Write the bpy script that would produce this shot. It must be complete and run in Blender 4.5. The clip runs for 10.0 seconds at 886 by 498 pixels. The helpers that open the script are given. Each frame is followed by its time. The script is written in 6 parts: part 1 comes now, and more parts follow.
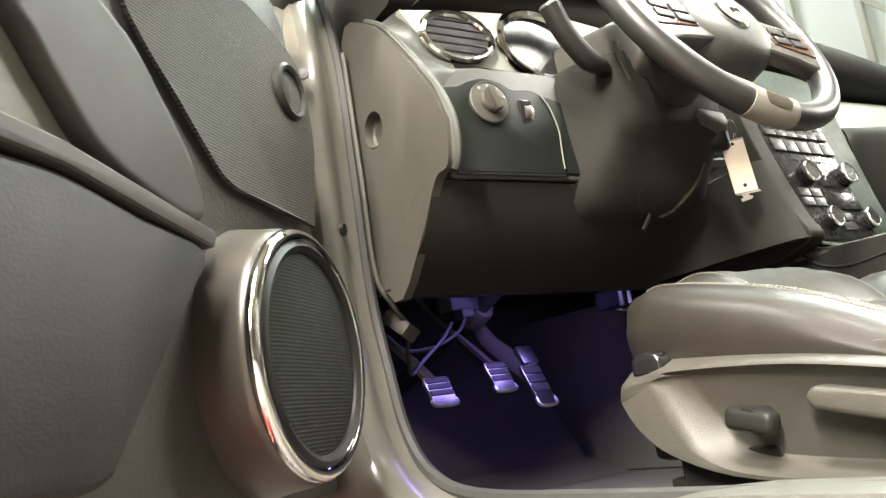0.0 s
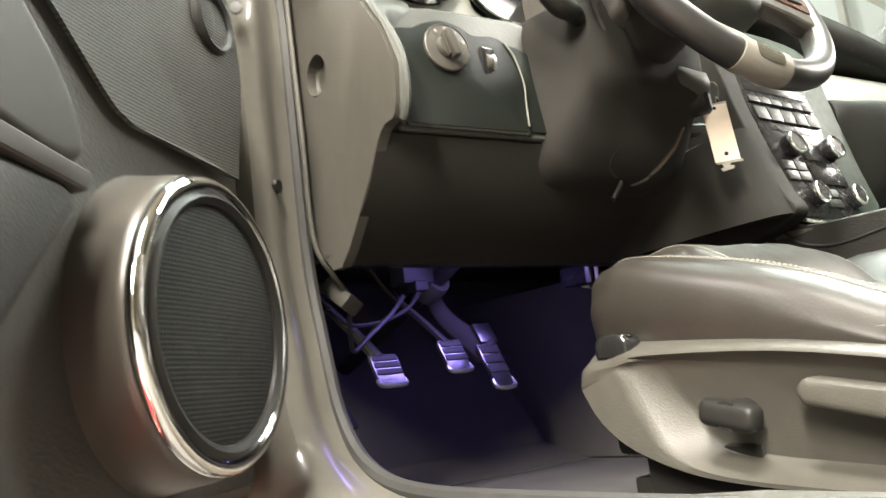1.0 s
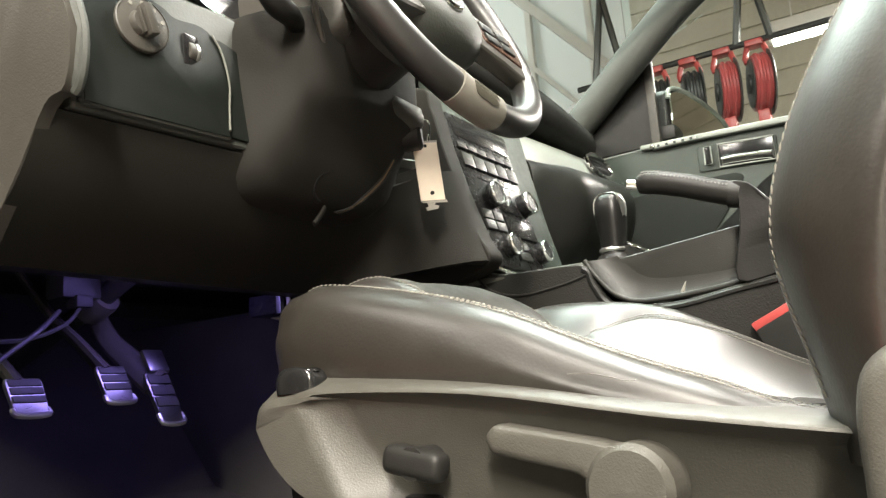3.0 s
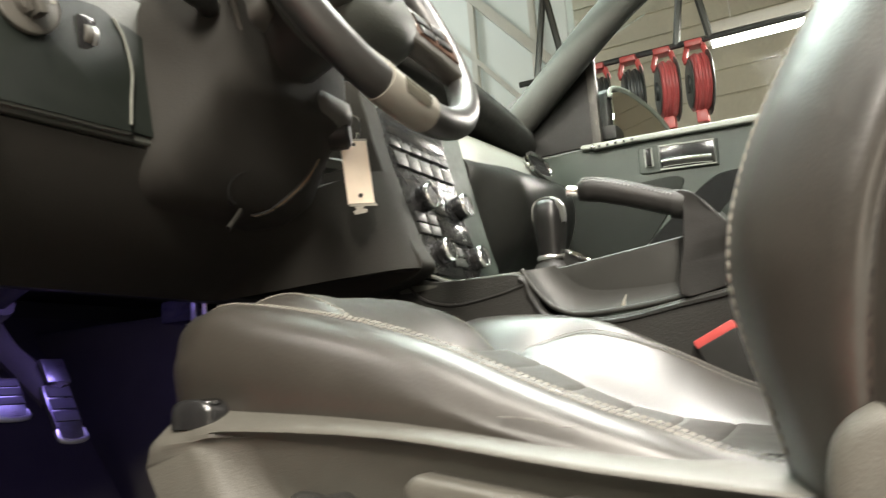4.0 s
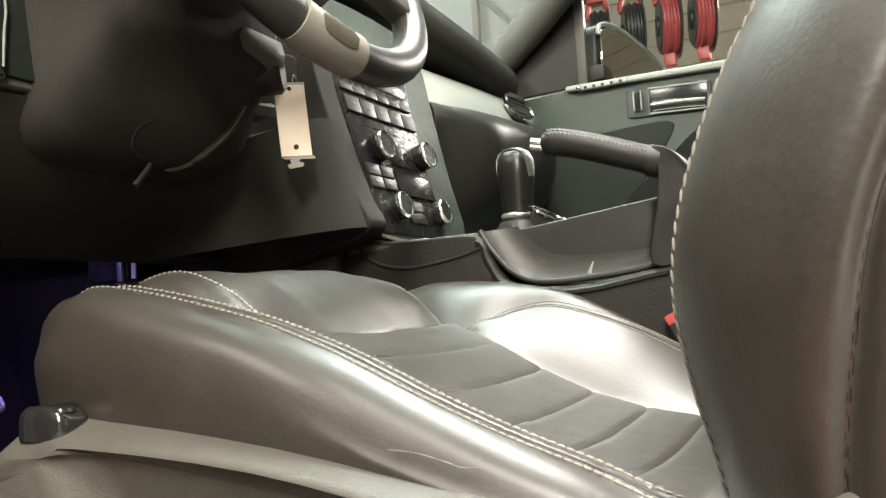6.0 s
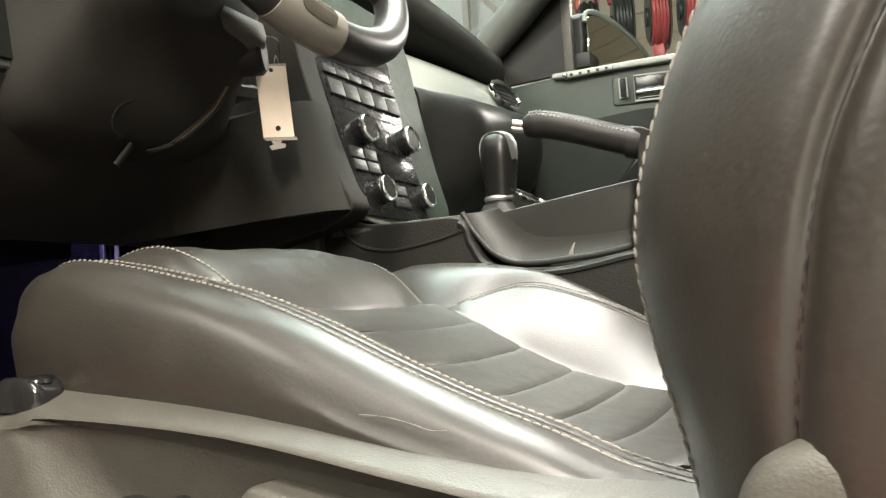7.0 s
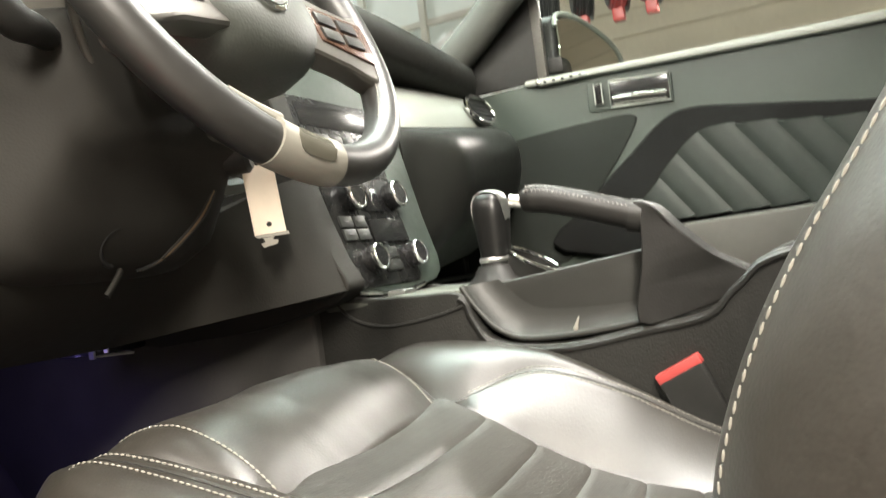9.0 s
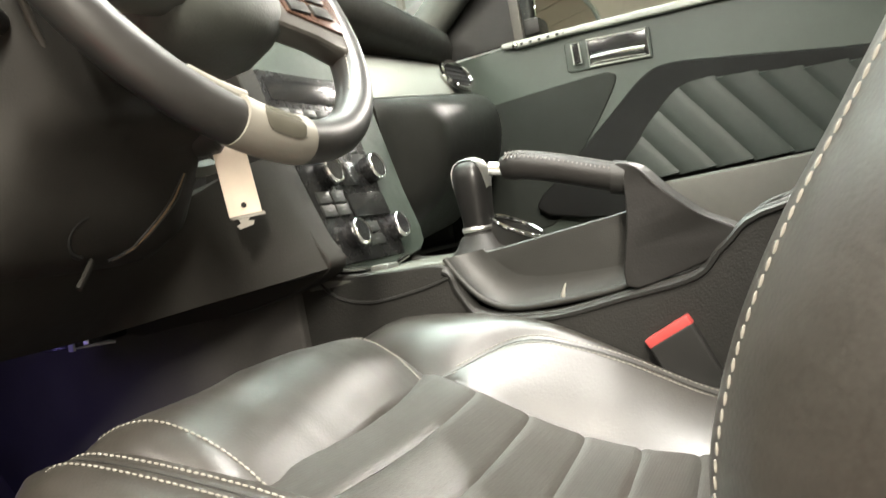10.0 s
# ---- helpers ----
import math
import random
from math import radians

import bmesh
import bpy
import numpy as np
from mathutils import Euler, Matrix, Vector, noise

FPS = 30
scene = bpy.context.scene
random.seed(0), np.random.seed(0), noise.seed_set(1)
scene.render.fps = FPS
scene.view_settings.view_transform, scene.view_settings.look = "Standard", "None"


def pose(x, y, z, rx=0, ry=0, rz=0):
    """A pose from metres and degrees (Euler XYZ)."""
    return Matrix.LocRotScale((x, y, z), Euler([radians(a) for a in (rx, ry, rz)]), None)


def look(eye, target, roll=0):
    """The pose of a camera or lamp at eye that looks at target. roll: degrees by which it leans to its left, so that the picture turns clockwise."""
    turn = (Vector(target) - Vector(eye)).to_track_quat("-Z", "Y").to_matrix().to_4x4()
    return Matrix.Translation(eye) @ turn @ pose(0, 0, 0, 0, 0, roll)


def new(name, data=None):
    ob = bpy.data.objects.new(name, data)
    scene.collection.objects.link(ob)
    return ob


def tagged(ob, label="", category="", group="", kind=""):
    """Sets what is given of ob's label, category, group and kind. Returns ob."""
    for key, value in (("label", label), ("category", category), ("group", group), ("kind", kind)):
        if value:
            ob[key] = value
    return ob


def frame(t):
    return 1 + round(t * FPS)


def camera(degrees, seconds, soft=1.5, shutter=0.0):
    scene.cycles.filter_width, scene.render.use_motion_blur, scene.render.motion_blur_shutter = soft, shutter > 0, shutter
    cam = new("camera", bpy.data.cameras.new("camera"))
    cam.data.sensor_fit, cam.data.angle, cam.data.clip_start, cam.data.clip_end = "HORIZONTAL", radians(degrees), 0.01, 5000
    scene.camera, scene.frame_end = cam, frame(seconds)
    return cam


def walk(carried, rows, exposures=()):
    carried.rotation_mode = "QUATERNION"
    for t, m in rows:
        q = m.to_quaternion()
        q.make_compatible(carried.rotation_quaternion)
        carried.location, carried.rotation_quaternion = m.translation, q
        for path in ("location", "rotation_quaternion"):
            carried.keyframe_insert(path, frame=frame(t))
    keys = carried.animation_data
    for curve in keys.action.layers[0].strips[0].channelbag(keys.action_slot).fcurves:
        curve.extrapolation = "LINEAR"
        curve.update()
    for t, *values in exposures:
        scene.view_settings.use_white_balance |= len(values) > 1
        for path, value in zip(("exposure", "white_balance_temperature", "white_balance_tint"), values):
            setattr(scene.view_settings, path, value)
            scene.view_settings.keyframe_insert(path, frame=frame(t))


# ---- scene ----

cam = camera(55.76, 10.0, soft=1.3, shutter=0.5)
PATH = [
    (0, (-1.2416, -0.6914, 0.4299), (-0.6721, 0.1056, 0.6309), -8.15),
    (0.5, (-1.1937, -0.6567, 0.4477), (-0.6182, 0.1406, 0.6295), -8.14),
    (1, (-1.1556, -0.6157, 0.4347), (-0.5589, 0.1685, 0.6045), -6.78),
    (1.5, (-1.1287, -0.5938, 0.4123), (-0.4831, 0.1532, 0.5711), -4.47),
    (2, (-1.1169, -0.5955, 0.4265), (-0.4133, 0.0942, 0.5973), -3.52),
    (2.5, (-1.0949, -0.5785, 0.4354), (-0.3050, 0.0070, 0.6173), -4.28),
    (2.7, (-1.0960, -0.5740, 0.4307), (-0.2809, -0.0243, 0.6134), -4.50),
    (3.8, (-1.0507, -0.5287, 0.4548), (-0.1890, -0.0506, 0.6245), -4.24),
    (4, (-1.0317, -0.5408, 0.4634), (-0.1590, -0.0812, 0.6280), -4.18),
    (4.5, (-0.9853, -0.5824, 0.4905), (-0.1117, -0.1218, 0.6475), -2.88),
    (5, (-0.9663, -0.5749, 0.4965), (-0.1106, -0.0839, 0.6599), -1.69),
    (5.5, (-0.9281, -0.5530, 0.5050), (-0.0545, -0.0760, 0.6024), -3.00),
    (5.7, (-0.9224, -0.5467, 0.5048), (-0.0462, -0.0736, 0.5970), -3.33),
    (6.8, (-0.9147, -0.5455, 0.4891), (-0.0305, -0.0847, 0.5654), -3.53),
    (7, (-0.9163, -0.5551, 0.4888), (-0.0323, -0.0943, 0.5675), -3.57),
    (7.5, (-0.9111, -0.5611, 0.5125), (-0.0263, -0.1008, 0.5854), -4.24),
    (8, (-0.9162, -0.5517, 0.5555), (-0.0297, -0.0950, 0.6309), -4.42),
    (8.5, (-0.9172, -0.5309, 0.5887), (-0.0243, -0.0868, 0.6640), -4.73),
    (9, (-0.9157, -0.5272, 0.6276), (-0.0124, -0.0984, 0.6452), -7.41),
    (9.5, (-0.8962, -0.5167, 0.6368), (0.0048, -0.0874, 0.5734), -10.20),
    (10, (-0.8961, -0.5246, 0.6318), (0.0110, -0.1042, 0.6083), -10.29),
]
walk(cam, [(t, look(eye, target, roll)) for t, eye, target, roll in PATH],
     [(0, 0.54), (1.5, 0.50), (2.5, 0.14), (4, 0.0), (7, -0.13), (8.5, 0.16), (10, 0.30)])

# ---- world, lamps, exposure ----
world = bpy.data.worlds.new("workshop_air")
scene.world = world
world.use_nodes = True
world.node_tree.nodes["Background"].inputs[0].default_value = (0.80, 0.86, 0.82, 1)
world.node_tree.nodes["Background"].inputs[1].default_value = 0.14


def lamp(name, place, target, size, power, color, spread=180):
    data = bpy.data.lights.new(name, "AREA")
    data.shape, data.size, data.size_y, data.energy, data.color = "RECTANGLE", size[0], size[1], power, color
    data.spread = radians(spread)
    ob = new(name, data)
    ob.matrix_world = look(place, target)
    return ob


lamp("tube_light_door", (-1.75, -1.1, 2.68), (-1.7, -1.0, 0.0), (0.22, 1.4), 200, (1.0, 0.93, 0.83))
lamp("tube_light_left", (-4.2, -2.5, 2.68), (-3.9, -2.3, 0.0), (0.30, 2.8), 900, (1.0, 0.915, 0.80))
lamp("tube_light_front", (-2.6, 1.2, 2.68), (-2.55, 1.15, 0.0), (0.22, 1.4), 140, (1.0, 0.935, 0.84))
# broad greenish fill, added for the soft light through the windscreen
lamp("hood_fill", (0.62, 0.55, 2.68), (0.61, 0.54, 0.0), (2.2, 1.6), 170, (0.88, 1.0, 0.93))
lamp("tube_light_passenger", (4.0, -0.54, 2.36), (3.99, -0.54, 0.0), (0.22, 1.4), 190, (1.0, 0.94, 0.86))
lamp("dome_light", (-0.10, -0.36, 1.338), (-0.10, -0.36, 0.0), (0.34, 0.16), 10, (1.0, 0.95, 0.88))
lamp("footwell_led", (-0.40, 0.27, 0.62), (-0.40, 0.39, 0.40), (0.26, 0.02), 0.62, (0.35, 0.27, 1.0), 175)
# added fill that brightens the glazing and posts, without a fixture
lamp("glazing_fill", (4.6, 4.6, 5.4), (6.9, 3.6, 3.2), (1.4, 0.22), 45, (0.95, 1.0, 0.95))

# ---- materials ----


def material(name, color, rough=0.5, metal=0.0, grain=0.0, grain_size=400.0, mottle=0.12, mottle_size=6.0, spec=0.5, coat=0.0, kind="noise", wide_bump=0.025):
    m = bpy.data.materials.new(name)
    m.use_nodes = True
    nt = m.node_tree
    b = nt.nodes["Principled BSDF"]
    b.inputs["Metallic"].default_value = metal
    b.inputs["Specular IOR Level"].default_value = spec
    b.inputs["Coat Weight"].default_value = coat
    co = nt.nodes.new("ShaderNodeTexCoord")
    n = nt.nodes.new("ShaderNodeTexNoise")
    n.inputs["Scale"].default_value, n.inputs["Detail"].default_value = mottle_size, 6
    nt.links.new(co.outputs["Object"], n.inputs["Vector"])
    fine = nt.nodes.new("ShaderNodeTexNoise")
    fine.inputs["Scale"].default_value, fine.inputs["Detail"].default_value = mottle_size * 14, 4
    nt.links.new(co.outputs["Object"], fine.inputs["Vector"])
    both = nt.nodes.new("ShaderNodeMath")
    both.operation = "ADD"
    nt.links.new(n.outputs["Fac"], both.inputs[0])
    nt.links.new(fine.outputs["Fac"], both.inputs[1])
    ramp = nt.nodes.new("ShaderNodeMapRange")
    ramp.inputs["From Min"].default_value, ramp.inputs["From Max"].default_value = 0.6, 1.4
    ramp.inputs["To Min"].default_value, ramp.inputs["To Max"].default_value = 1 - mottle, 1 + mottle
    nt.links.new(both.outputs[0], ramp.inputs["Value"])
    mul = nt.nodes.new("ShaderNodeVectorMath")
    mul.operation = "SCALE"
    mul.inputs[0].default_value = color
    nt.links.new(ramp.outputs[0], mul.inputs["Scale"])
    nt.links.new(mul.outputs[0], b.inputs["Base Color"])
    r2 = nt.nodes.new("ShaderNodeMapRange")
    r2.inputs["From Min"].default_value, r2.inputs["From Max"].default_value = 0.6, 1.4
    r2.inputs["To Min"].default_value, r2.inputs["To Max"].default_value = rough * 0.85, min(1, rough * 1.15)
    nt.links.new(both.outputs[0], r2.inputs["Value"])
    nt.links.new(r2.outputs[0], b.inputs["Roughness"])
    if grain:
        if kind == "leather":
            g = nt.nodes.new("ShaderNodeTexVoronoi")
            g.feature = "SMOOTH_F1"
            out = g.outputs["Distance"]
        elif kind == "perforated":
            g = nt.nodes.new("ShaderNodeTexVoronoi")
            g.feature, g.inputs["Randomness"].default_value = "F1", 0.0
            out = g.outputs["Distance"]
            holes = nt.nodes.new("ShaderNodeMapRange")
            holes.inputs["From Min"].default_value, holes.inputs["From Max"].default_value = 0.16, 0.30
            holes.inputs["To Min"].default_value, holes.inputs["To Max"].default_value = 0.35, 1.0
            nt.links.new(out, holes.inputs["Value"])
            dark = nt.nodes.new("ShaderNodeVectorMath")
            dark.operation = "SCALE"
            nt.links.new(mul.outputs[0], dark.inputs[0])
            nt.links.new(holes.outputs[0], dark.inputs["Scale"])
            nt.links.new(dark.outputs[0], b.inputs["Base Color"])
        elif kind == "weave":
            turn = nt.nodes.new("ShaderNodeMapping")
            turn.inputs["Rotation"].default_value = (0, 0, radians(-40))
            nt.links.new(co.outputs["Object"], turn.inputs["Vector"])
            level = nt.nodes.new("ShaderNodeVectorMath")
            level.operation, level.inputs[1].default_value = "MULTIPLY", (1, 0, 1)
            nt.links.new(turn.outputs["Vector"], level.inputs[0])
            g = nt.nodes.new("ShaderNodeTexVoronoi")
            g.feature, g.inputs["Randomness"].default_value = "F1", 0.0
            out = g.outputs["Distance"]
            dots = nt.nodes.new("ShaderNodeMapRange")
            dots.inputs["From Min"].default_value, dots.inputs["From Max"].default_value = 0.25, 0.5
            dots.inputs["To Min"].default_value, dots.inputs["To Max"].default_value = 0.25, 1.6
            nt.links.new(out, dots.inputs["Value"])
            weave = nt.nodes.new("ShaderNodeVectorMath")
            weave.operation = "SCALE"
            nt.links.new(mul.outputs[0], weave.inputs[0])
            nt.links.new(dots.outputs[0], weave.inputs["Scale"])
            nt.links.new(weave.outputs[0], b.inputs["Base Color"])
        else:
            g = nt.nodes.new("ShaderNodeTexNoise")
            out = g.outputs["Fac"]
        g.inputs["Scale"].default_value = grain_size
        nt.links.new(level.outputs[0] if kind == "weave" else co.outputs["Object"], g.inputs["Vector"])
        bump = nt.nodes.new("ShaderNodeBump")
        bump.inputs["Strength"].default_value, bump.inputs["Distance"].default_value = grain, 0.0006
        nt.links.new(out, bump.inputs["Height"])
        wide = nt.nodes.new("ShaderNodeBump")
        wide.inputs["Strength"].default_value, wide.inputs["Distance"].default_value = wide_bump, 0.002
        nt.links.new(n.outputs["Fac"], wide.inputs["Height"])
        nt.links.new(wide.outputs[0], bump.inputs["Normal"])
        nt.links.new(bump.outputs[0], b.inputs["Normal"])
    return m


LEATHER = material("charcoal_leather", (0.0205, 0.0184, 0.0150), 0.37, grain=0.12, grain_size=480, kind="leather", mottle=0.2, mottle_size=24, spec=0.6, wide_bump=0.14)
LEATHER_IN = material("perforated_leather", (0.0245, 0.0225, 0.0190), 0.35, grain=0.22, grain_size=420, kind="perforated", spec=0.65)
SATIN = material("satin_grey_pod", (0.048, 0.044, 0.037), 0.34, mottle=0.06)
THREAD = material("pale_thread", (0.185, 0.176, 0.150), 0.7, mottle_size=60)
PADSKIN = material("padded_door_skin", (0.0125, 0.0112, 0.0096), 0.52, grain=0.3, grain_size=420, kind="leather", spec=0.28, wide_bump=0.08, mottle_size=30)
TRIM = material("grey_seat_plastic", (0.054, 0.0515, 0.043), 0.50, grain=0.45, grain_size=700)
PLASTIC = material("charcoal_plastic", (0.046, 0.0430, 0.036), 0.50, grain=0.3, grain_size=600, kind="leather", spec=0.4)
PLASTIC_DARK = material("dark_plastic", (0.016, 0.0158, 0.0145), 0.45, grain=0.2, grain_size=700, spec=0.22)
DASH = material("dash_skin", (0.040, 0.043, 0.037), 0.52, grain=0.3, grain_size=450, kind="leather")
DOOR = material("door_skin", (0.036, 0.0335, 0.0288), 0.46, grain=0.55, grain_size=330, kind="leather")
JAMB = material("grey_body_paint", (0.122, 0.117, 0.099), 0.32, coat=0.35, mottle=0.1)
RUBBER = material("black_rubber", (0.03, 0.03, 0.028), 0.6, grain=0.3)
SILVER = material("satin_silver_panel", (0.255, 0.268, 0.238), 0.46, metal=0.12, mottle=0.05)
WHEELTRIM = material("warm_grey_satin_trim", (0.185, 0.176, 0.150), 0.42, metal=0.10, mottle=0.06)
DOORGREEN = material("door_green_grey", (0.033, 0.042, 0.034), 0.5, grain=0.25, grain_size=600, mottle=0.08, spec=0.3)
GRIP = material("black_grip_leather", (0.012, 0.0115, 0.0105), 0.48, grain=0.16, grain_size=500, kind="leather", spec=0.22, wide_bump=0.1)
DARKTHREAD = material("dark_grey_thread", (0.095, 0.09, 0.08), 0.6, mottle_size=60)
GREENGREY = material("green_grey_fascia", (0.026, 0.034, 0.027), 0.60, grain=0.25, grain_size=600, mottle=0.08, spec=0.3)
CHROME = material("chrome", (0.80, 0.80, 0.78), 0.08, metal=1.0, mottle=0.03)
ALU = material("brushed_aluminium", (0.58, 0.58, 0.56), 0.36, metal=1.0, mottle=0.08, mottle_size=30)
GLOSS = material("gloss_black", (0.012, 0.012, 0.012), 0.14, mottle=0.1)
CARPET = material("dark_carpet", (0.033, 0.031, 0.028), 0.95, grain=1.0, grain_size=900, mottle=0.35, mottle_size=25)
MESHCLOTH = material("speaker_cloth", (0.050, 0.048, 0.042), 0.75, grain=0.8, grain_size=330, kind="weave", spec=0.25)
TAG = material("tan_tag_card", (0.72, 0.62, 0.50), 0.42, mottle=0.06)
RED = material("red_plastic", (0.36, 0.05, 0.045), 0.4)
REDCABLE = material("red_cable", (0.30, 0.05, 0.05), 0.42, mottle=0.25, mottle_size=30)
BLACKCABLE = material("black_cable", (0.02, 0.02, 0.02), 0.45, mottle=0.2, mottle_size=30)
CONCRETE = material("concrete", (0.17, 0.163, 0.150), 0.7, grain=0.4, grain_size=60, mottle=0.25, mottle_size=2)
WALLPAINT = material("workshop_wall", (0.68, 0.645, 0.55), 0.7, mottle=0.12, mottle_size=2)
STEEL = material("painted_steel", (0.72, 0.70, 0.66), 0.45, mottle=0.1)
HEADLINER = material("headliner_cloth", (0.16, 0.155, 0.14), 0.9, grain=0.6)
# the red-brown reflection on the spokes is put into this base colour
REDSHEEN = material("spoke_trim_red_sheen", (0.060, 0.032, 0.022), 0.25, mottle=0.3, mottle_size=30)
PEDALMETAL = material("worn_pedal_metal", (0.34, 0.34, 0.33), 0.30, metal=1.0, mottle=0.25, mottle_size=60)
REDPAINT = material("red_enamel", (0.42, 0.04, 0.028), 0.3, coat=0.4, mottle=0.08)
MIRROR = material("mirror_glass", (0.9, 0.9, 0.9), 0.02, metal=1.0, mottle=0.01)


def glass_material():
    m = bpy.data.materials.new("window_glass")
    m.use_nodes = True
    b = m.node_tree.nodes["Principled BSDF"]
    b.inputs["Base Color"].default_value = (0.93, 0.97, 0.95, 1)
    b.inputs["Roughness"].default_value = 0.0
    b.inputs["Transmission Weight"].default_value = 1.0
    b.inputs["IOR"].default_value = 1.1
    return m


def glow_material(name, color, strength):
    m = bpy.data.materials.new(name)
    m.use_nodes = True
    b = m.node_tree.nodes["Principled BSDF"]
    b.inputs["Emission Color"].default_value = (*color, 1)
    b.inputs["Emission Strength"].default_value = strength
    return m


GLASS = glass_material()
WHEELHIDE = material("black_wheel_leather", (0.017, 0.0165, 0.015), 0.4, grain=0.05, grain_size=300, spec=0.5)
MARK = material("pale_print", (0.07, 0.072, 0.07), 0.5)
SPOKE = material("dark_satin_spoke", (0.085, 0.080, 0.070), 0.34, metal=0.55, mottle=0.08)
LAMPPANEL = material("green_black_panel", (0.0066, 0.0084, 0.0068), 0.5, grain=0.12, grain_size=700, spec=0.16)
WINDOWOLIVE = material("olive_satin_inset", (0.055, 0.052, 0.040), 0.22, mottle=0.1)
PEBBLE = material("coarse_black_grain", (0.0135, 0.0132, 0.0115), 0.55, grain=0.55, grain_size=520, kind="leather", spec=0.25)
TANWIRE = material("tan_wire", (0.16, 0.11, 0.06), 0.4)
CARDCLEAR = material("clear_sleeve", (0.30, 0.285, 0.25), 0.2, spec=0.6)
BUTTON = material("button_plastic", (0.022, 0.023, 0.021), 0.40, spec=0.32)
RADIOBLACK = material("radio_plastic", (0.009, 0.009, 0.0088), 0.27, grain=0.03, grain_size=700, spec=0.42)
DULL = material("dull_black_skin", (0.019, 0.0182, 0.0158), 0.72, grain=0.22, grain_size=520, kind="leather", spec=0.13)
CONSOLESKIN = material("console_plastic", (0.0165, 0.0165, 0.0142), 0.50, grain=0.3, grain_size=700, spec=0.35)
PILLARCLOTH = material("pillar_trim", (0.038, 0.039, 0.034), 0.75, grain=0.3, spec=0.25)
TRAYGREY = material("pale_tray_plastic", (0.060, 0.063, 0.053), 0.5, grain=0.2, grain_size=700, spec=0.35)
KNOBHIDE = material("gear_knob_leather", (0.0075, 0.0074, 0.007), 0.33, grain=0.06, grain_size=500, spec=0.26)
RECESSLINE = material("grey_panel_edge", (0.12, 0.125, 0.105), 0.45, mottle=0.06)
VENTBLACK = material("matt_vent_plastic", (0.010, 0.010, 0.0095), 0.5, grain=0.15, grain_size=700, spec=0.22)
GLOVE = material("glovebox_skin", (0.0095, 0.0098, 0.0085), 0.37, grain=0.3, grain_size=600, kind="leather", spec=0.3)
SPKCLOTH = material("black_speaker_mesh", (0.016, 0.016, 0.0148), 0.6, grain=0.8, grain_size=300, kind="weave", spec=0.12)
TUBE = glow_material("tube_glow", (1.0, 0.97, 0.90), 9.0)
SKYLIGHT = glow_material("daylight_pane", (0.60, 0.76, 0.70), 0.15)

# ---- mesh helpers ----


def thing(name, label, category, at=(0, 0, 0), group="", kind=""):
    ob = new(name)
    ob.location = at
    ob.empty_display_size = 0.05
    return tagged(ob, label, category, group, kind)


def under(ob, parent):
    """Parent ob, whose mesh is in world places, to a thing or part."""
    ob.parent = parent
    ob.matrix_parent_inverse = Matrix.Translation(parent.location).inverted() if parent.type == "EMPTY" else Matrix()
    return ob


def mesh_of(name, bm, mat, smooth=35):
    bmesh.ops.remove_doubles(bm, verts=bm.verts, dist=1e-6)
    bmesh.ops.recalc_face_normals(bm, faces=bm.faces)
    me = bpy.data.meshes.new(name)
    bm.to_mesh(me)
    bm.free()
    me.materials.append(mat)
    me.polygons.foreach_set("use_smooth", [True] * len(me.polygons))
    me.set_sharp_from_angle(angle=radians(smooth))
    return me


def part(name, bm, mat, parent, label="", smooth=35):
    ob = new(name, mesh_of(name, bm, mat, smooth))
    under(ob, parent)
    return tagged(ob, label)


def solid(name, bm, mat, label, category, kind="", group="", smooth=35):
    return tagged(new(name, mesh_of(name, bm, mat, smooth)), label, category, group, kind)


def join(*bms):
    out = bmesh.new()
    for bm in bms:
        me = bpy.data.meshes.new("tmp")
        bm.to_mesh(me)
        out.from_mesh(me)
        bpy.data.meshes.remove(me)
        bm.free()
    return out


def moved(bm, m):
    bmesh.ops.transform(bm, matrix=m, verts=bm.verts)
    return bm


def bevelled(bm, width, segments=2, angle=30):
    if width > 0:
        edges = [e for e in bm.edges if len(e.link_faces) == 2 and e.calc_face_angle(0) > radians(angle)]
        bmesh.ops.bevel(bm, geom=edges, offset=width, segments=segments, affect="EDGES", profile=0.6, clamp_overlap=True)
    return bm


def block(lo, hi, bevel=0.004, segments=2):
    bm = bmesh.new()
    bmesh.ops.create_cube(bm, size=1)
    lo, hi = Vector(lo), Vector(hi)
    for v in bm.verts:
        v.co = Vector(((lo[i] + hi[i]) / 2 + v.co[i] * (hi[i] - lo[i])) for i in range(3))
    return bevelled(bm, bevel, segments)


def spline(points, steps=6, closed=False):
    """Catmull-Rom through the points."""
    p = [Vector(q) for q in points]
    n = len(p)
    out = []
    for i in range(n if closed else n - 1):
        a, b, c, d = (p[(i + k) % n] if closed else p[min(max(i + k, 0), n - 1)] for k in (-1, 0, 1, 2))
        for s in range(steps):
            t = s / steps
            out.append(0.5 * (2 * b + (c - a) * t + (2 * a - 5 * b + 4 * c - d) * t * t + (3 * b - a - 3 * c + d) * t ** 3))
    if not closed:
        out.append(p[-1])
    return out


def plate(outline, place, depth, bevel=0.003, segments=2):
    """A slab: a 2D outline put into space by place(a, b, c), c running from 0 to depth."""
    bm = bmesh.new()
    low = [bm.verts.new(place(a, b, 0)) for a, b in outline]
    high = [bm.verts.new(place(a, b, depth)) for a, b in outline]
    bm.faces.new(low), bm.faces.new(high[::-1])
    for i in range(len(low)):
        j = (i + 1) % len(low)
        bm.faces.new((low[i], high[i], high[j], low[j]))
    bmesh.ops.recalc_face_normals(bm, faces=bm.faces)
    return bevelled(bm, bevel, segments)


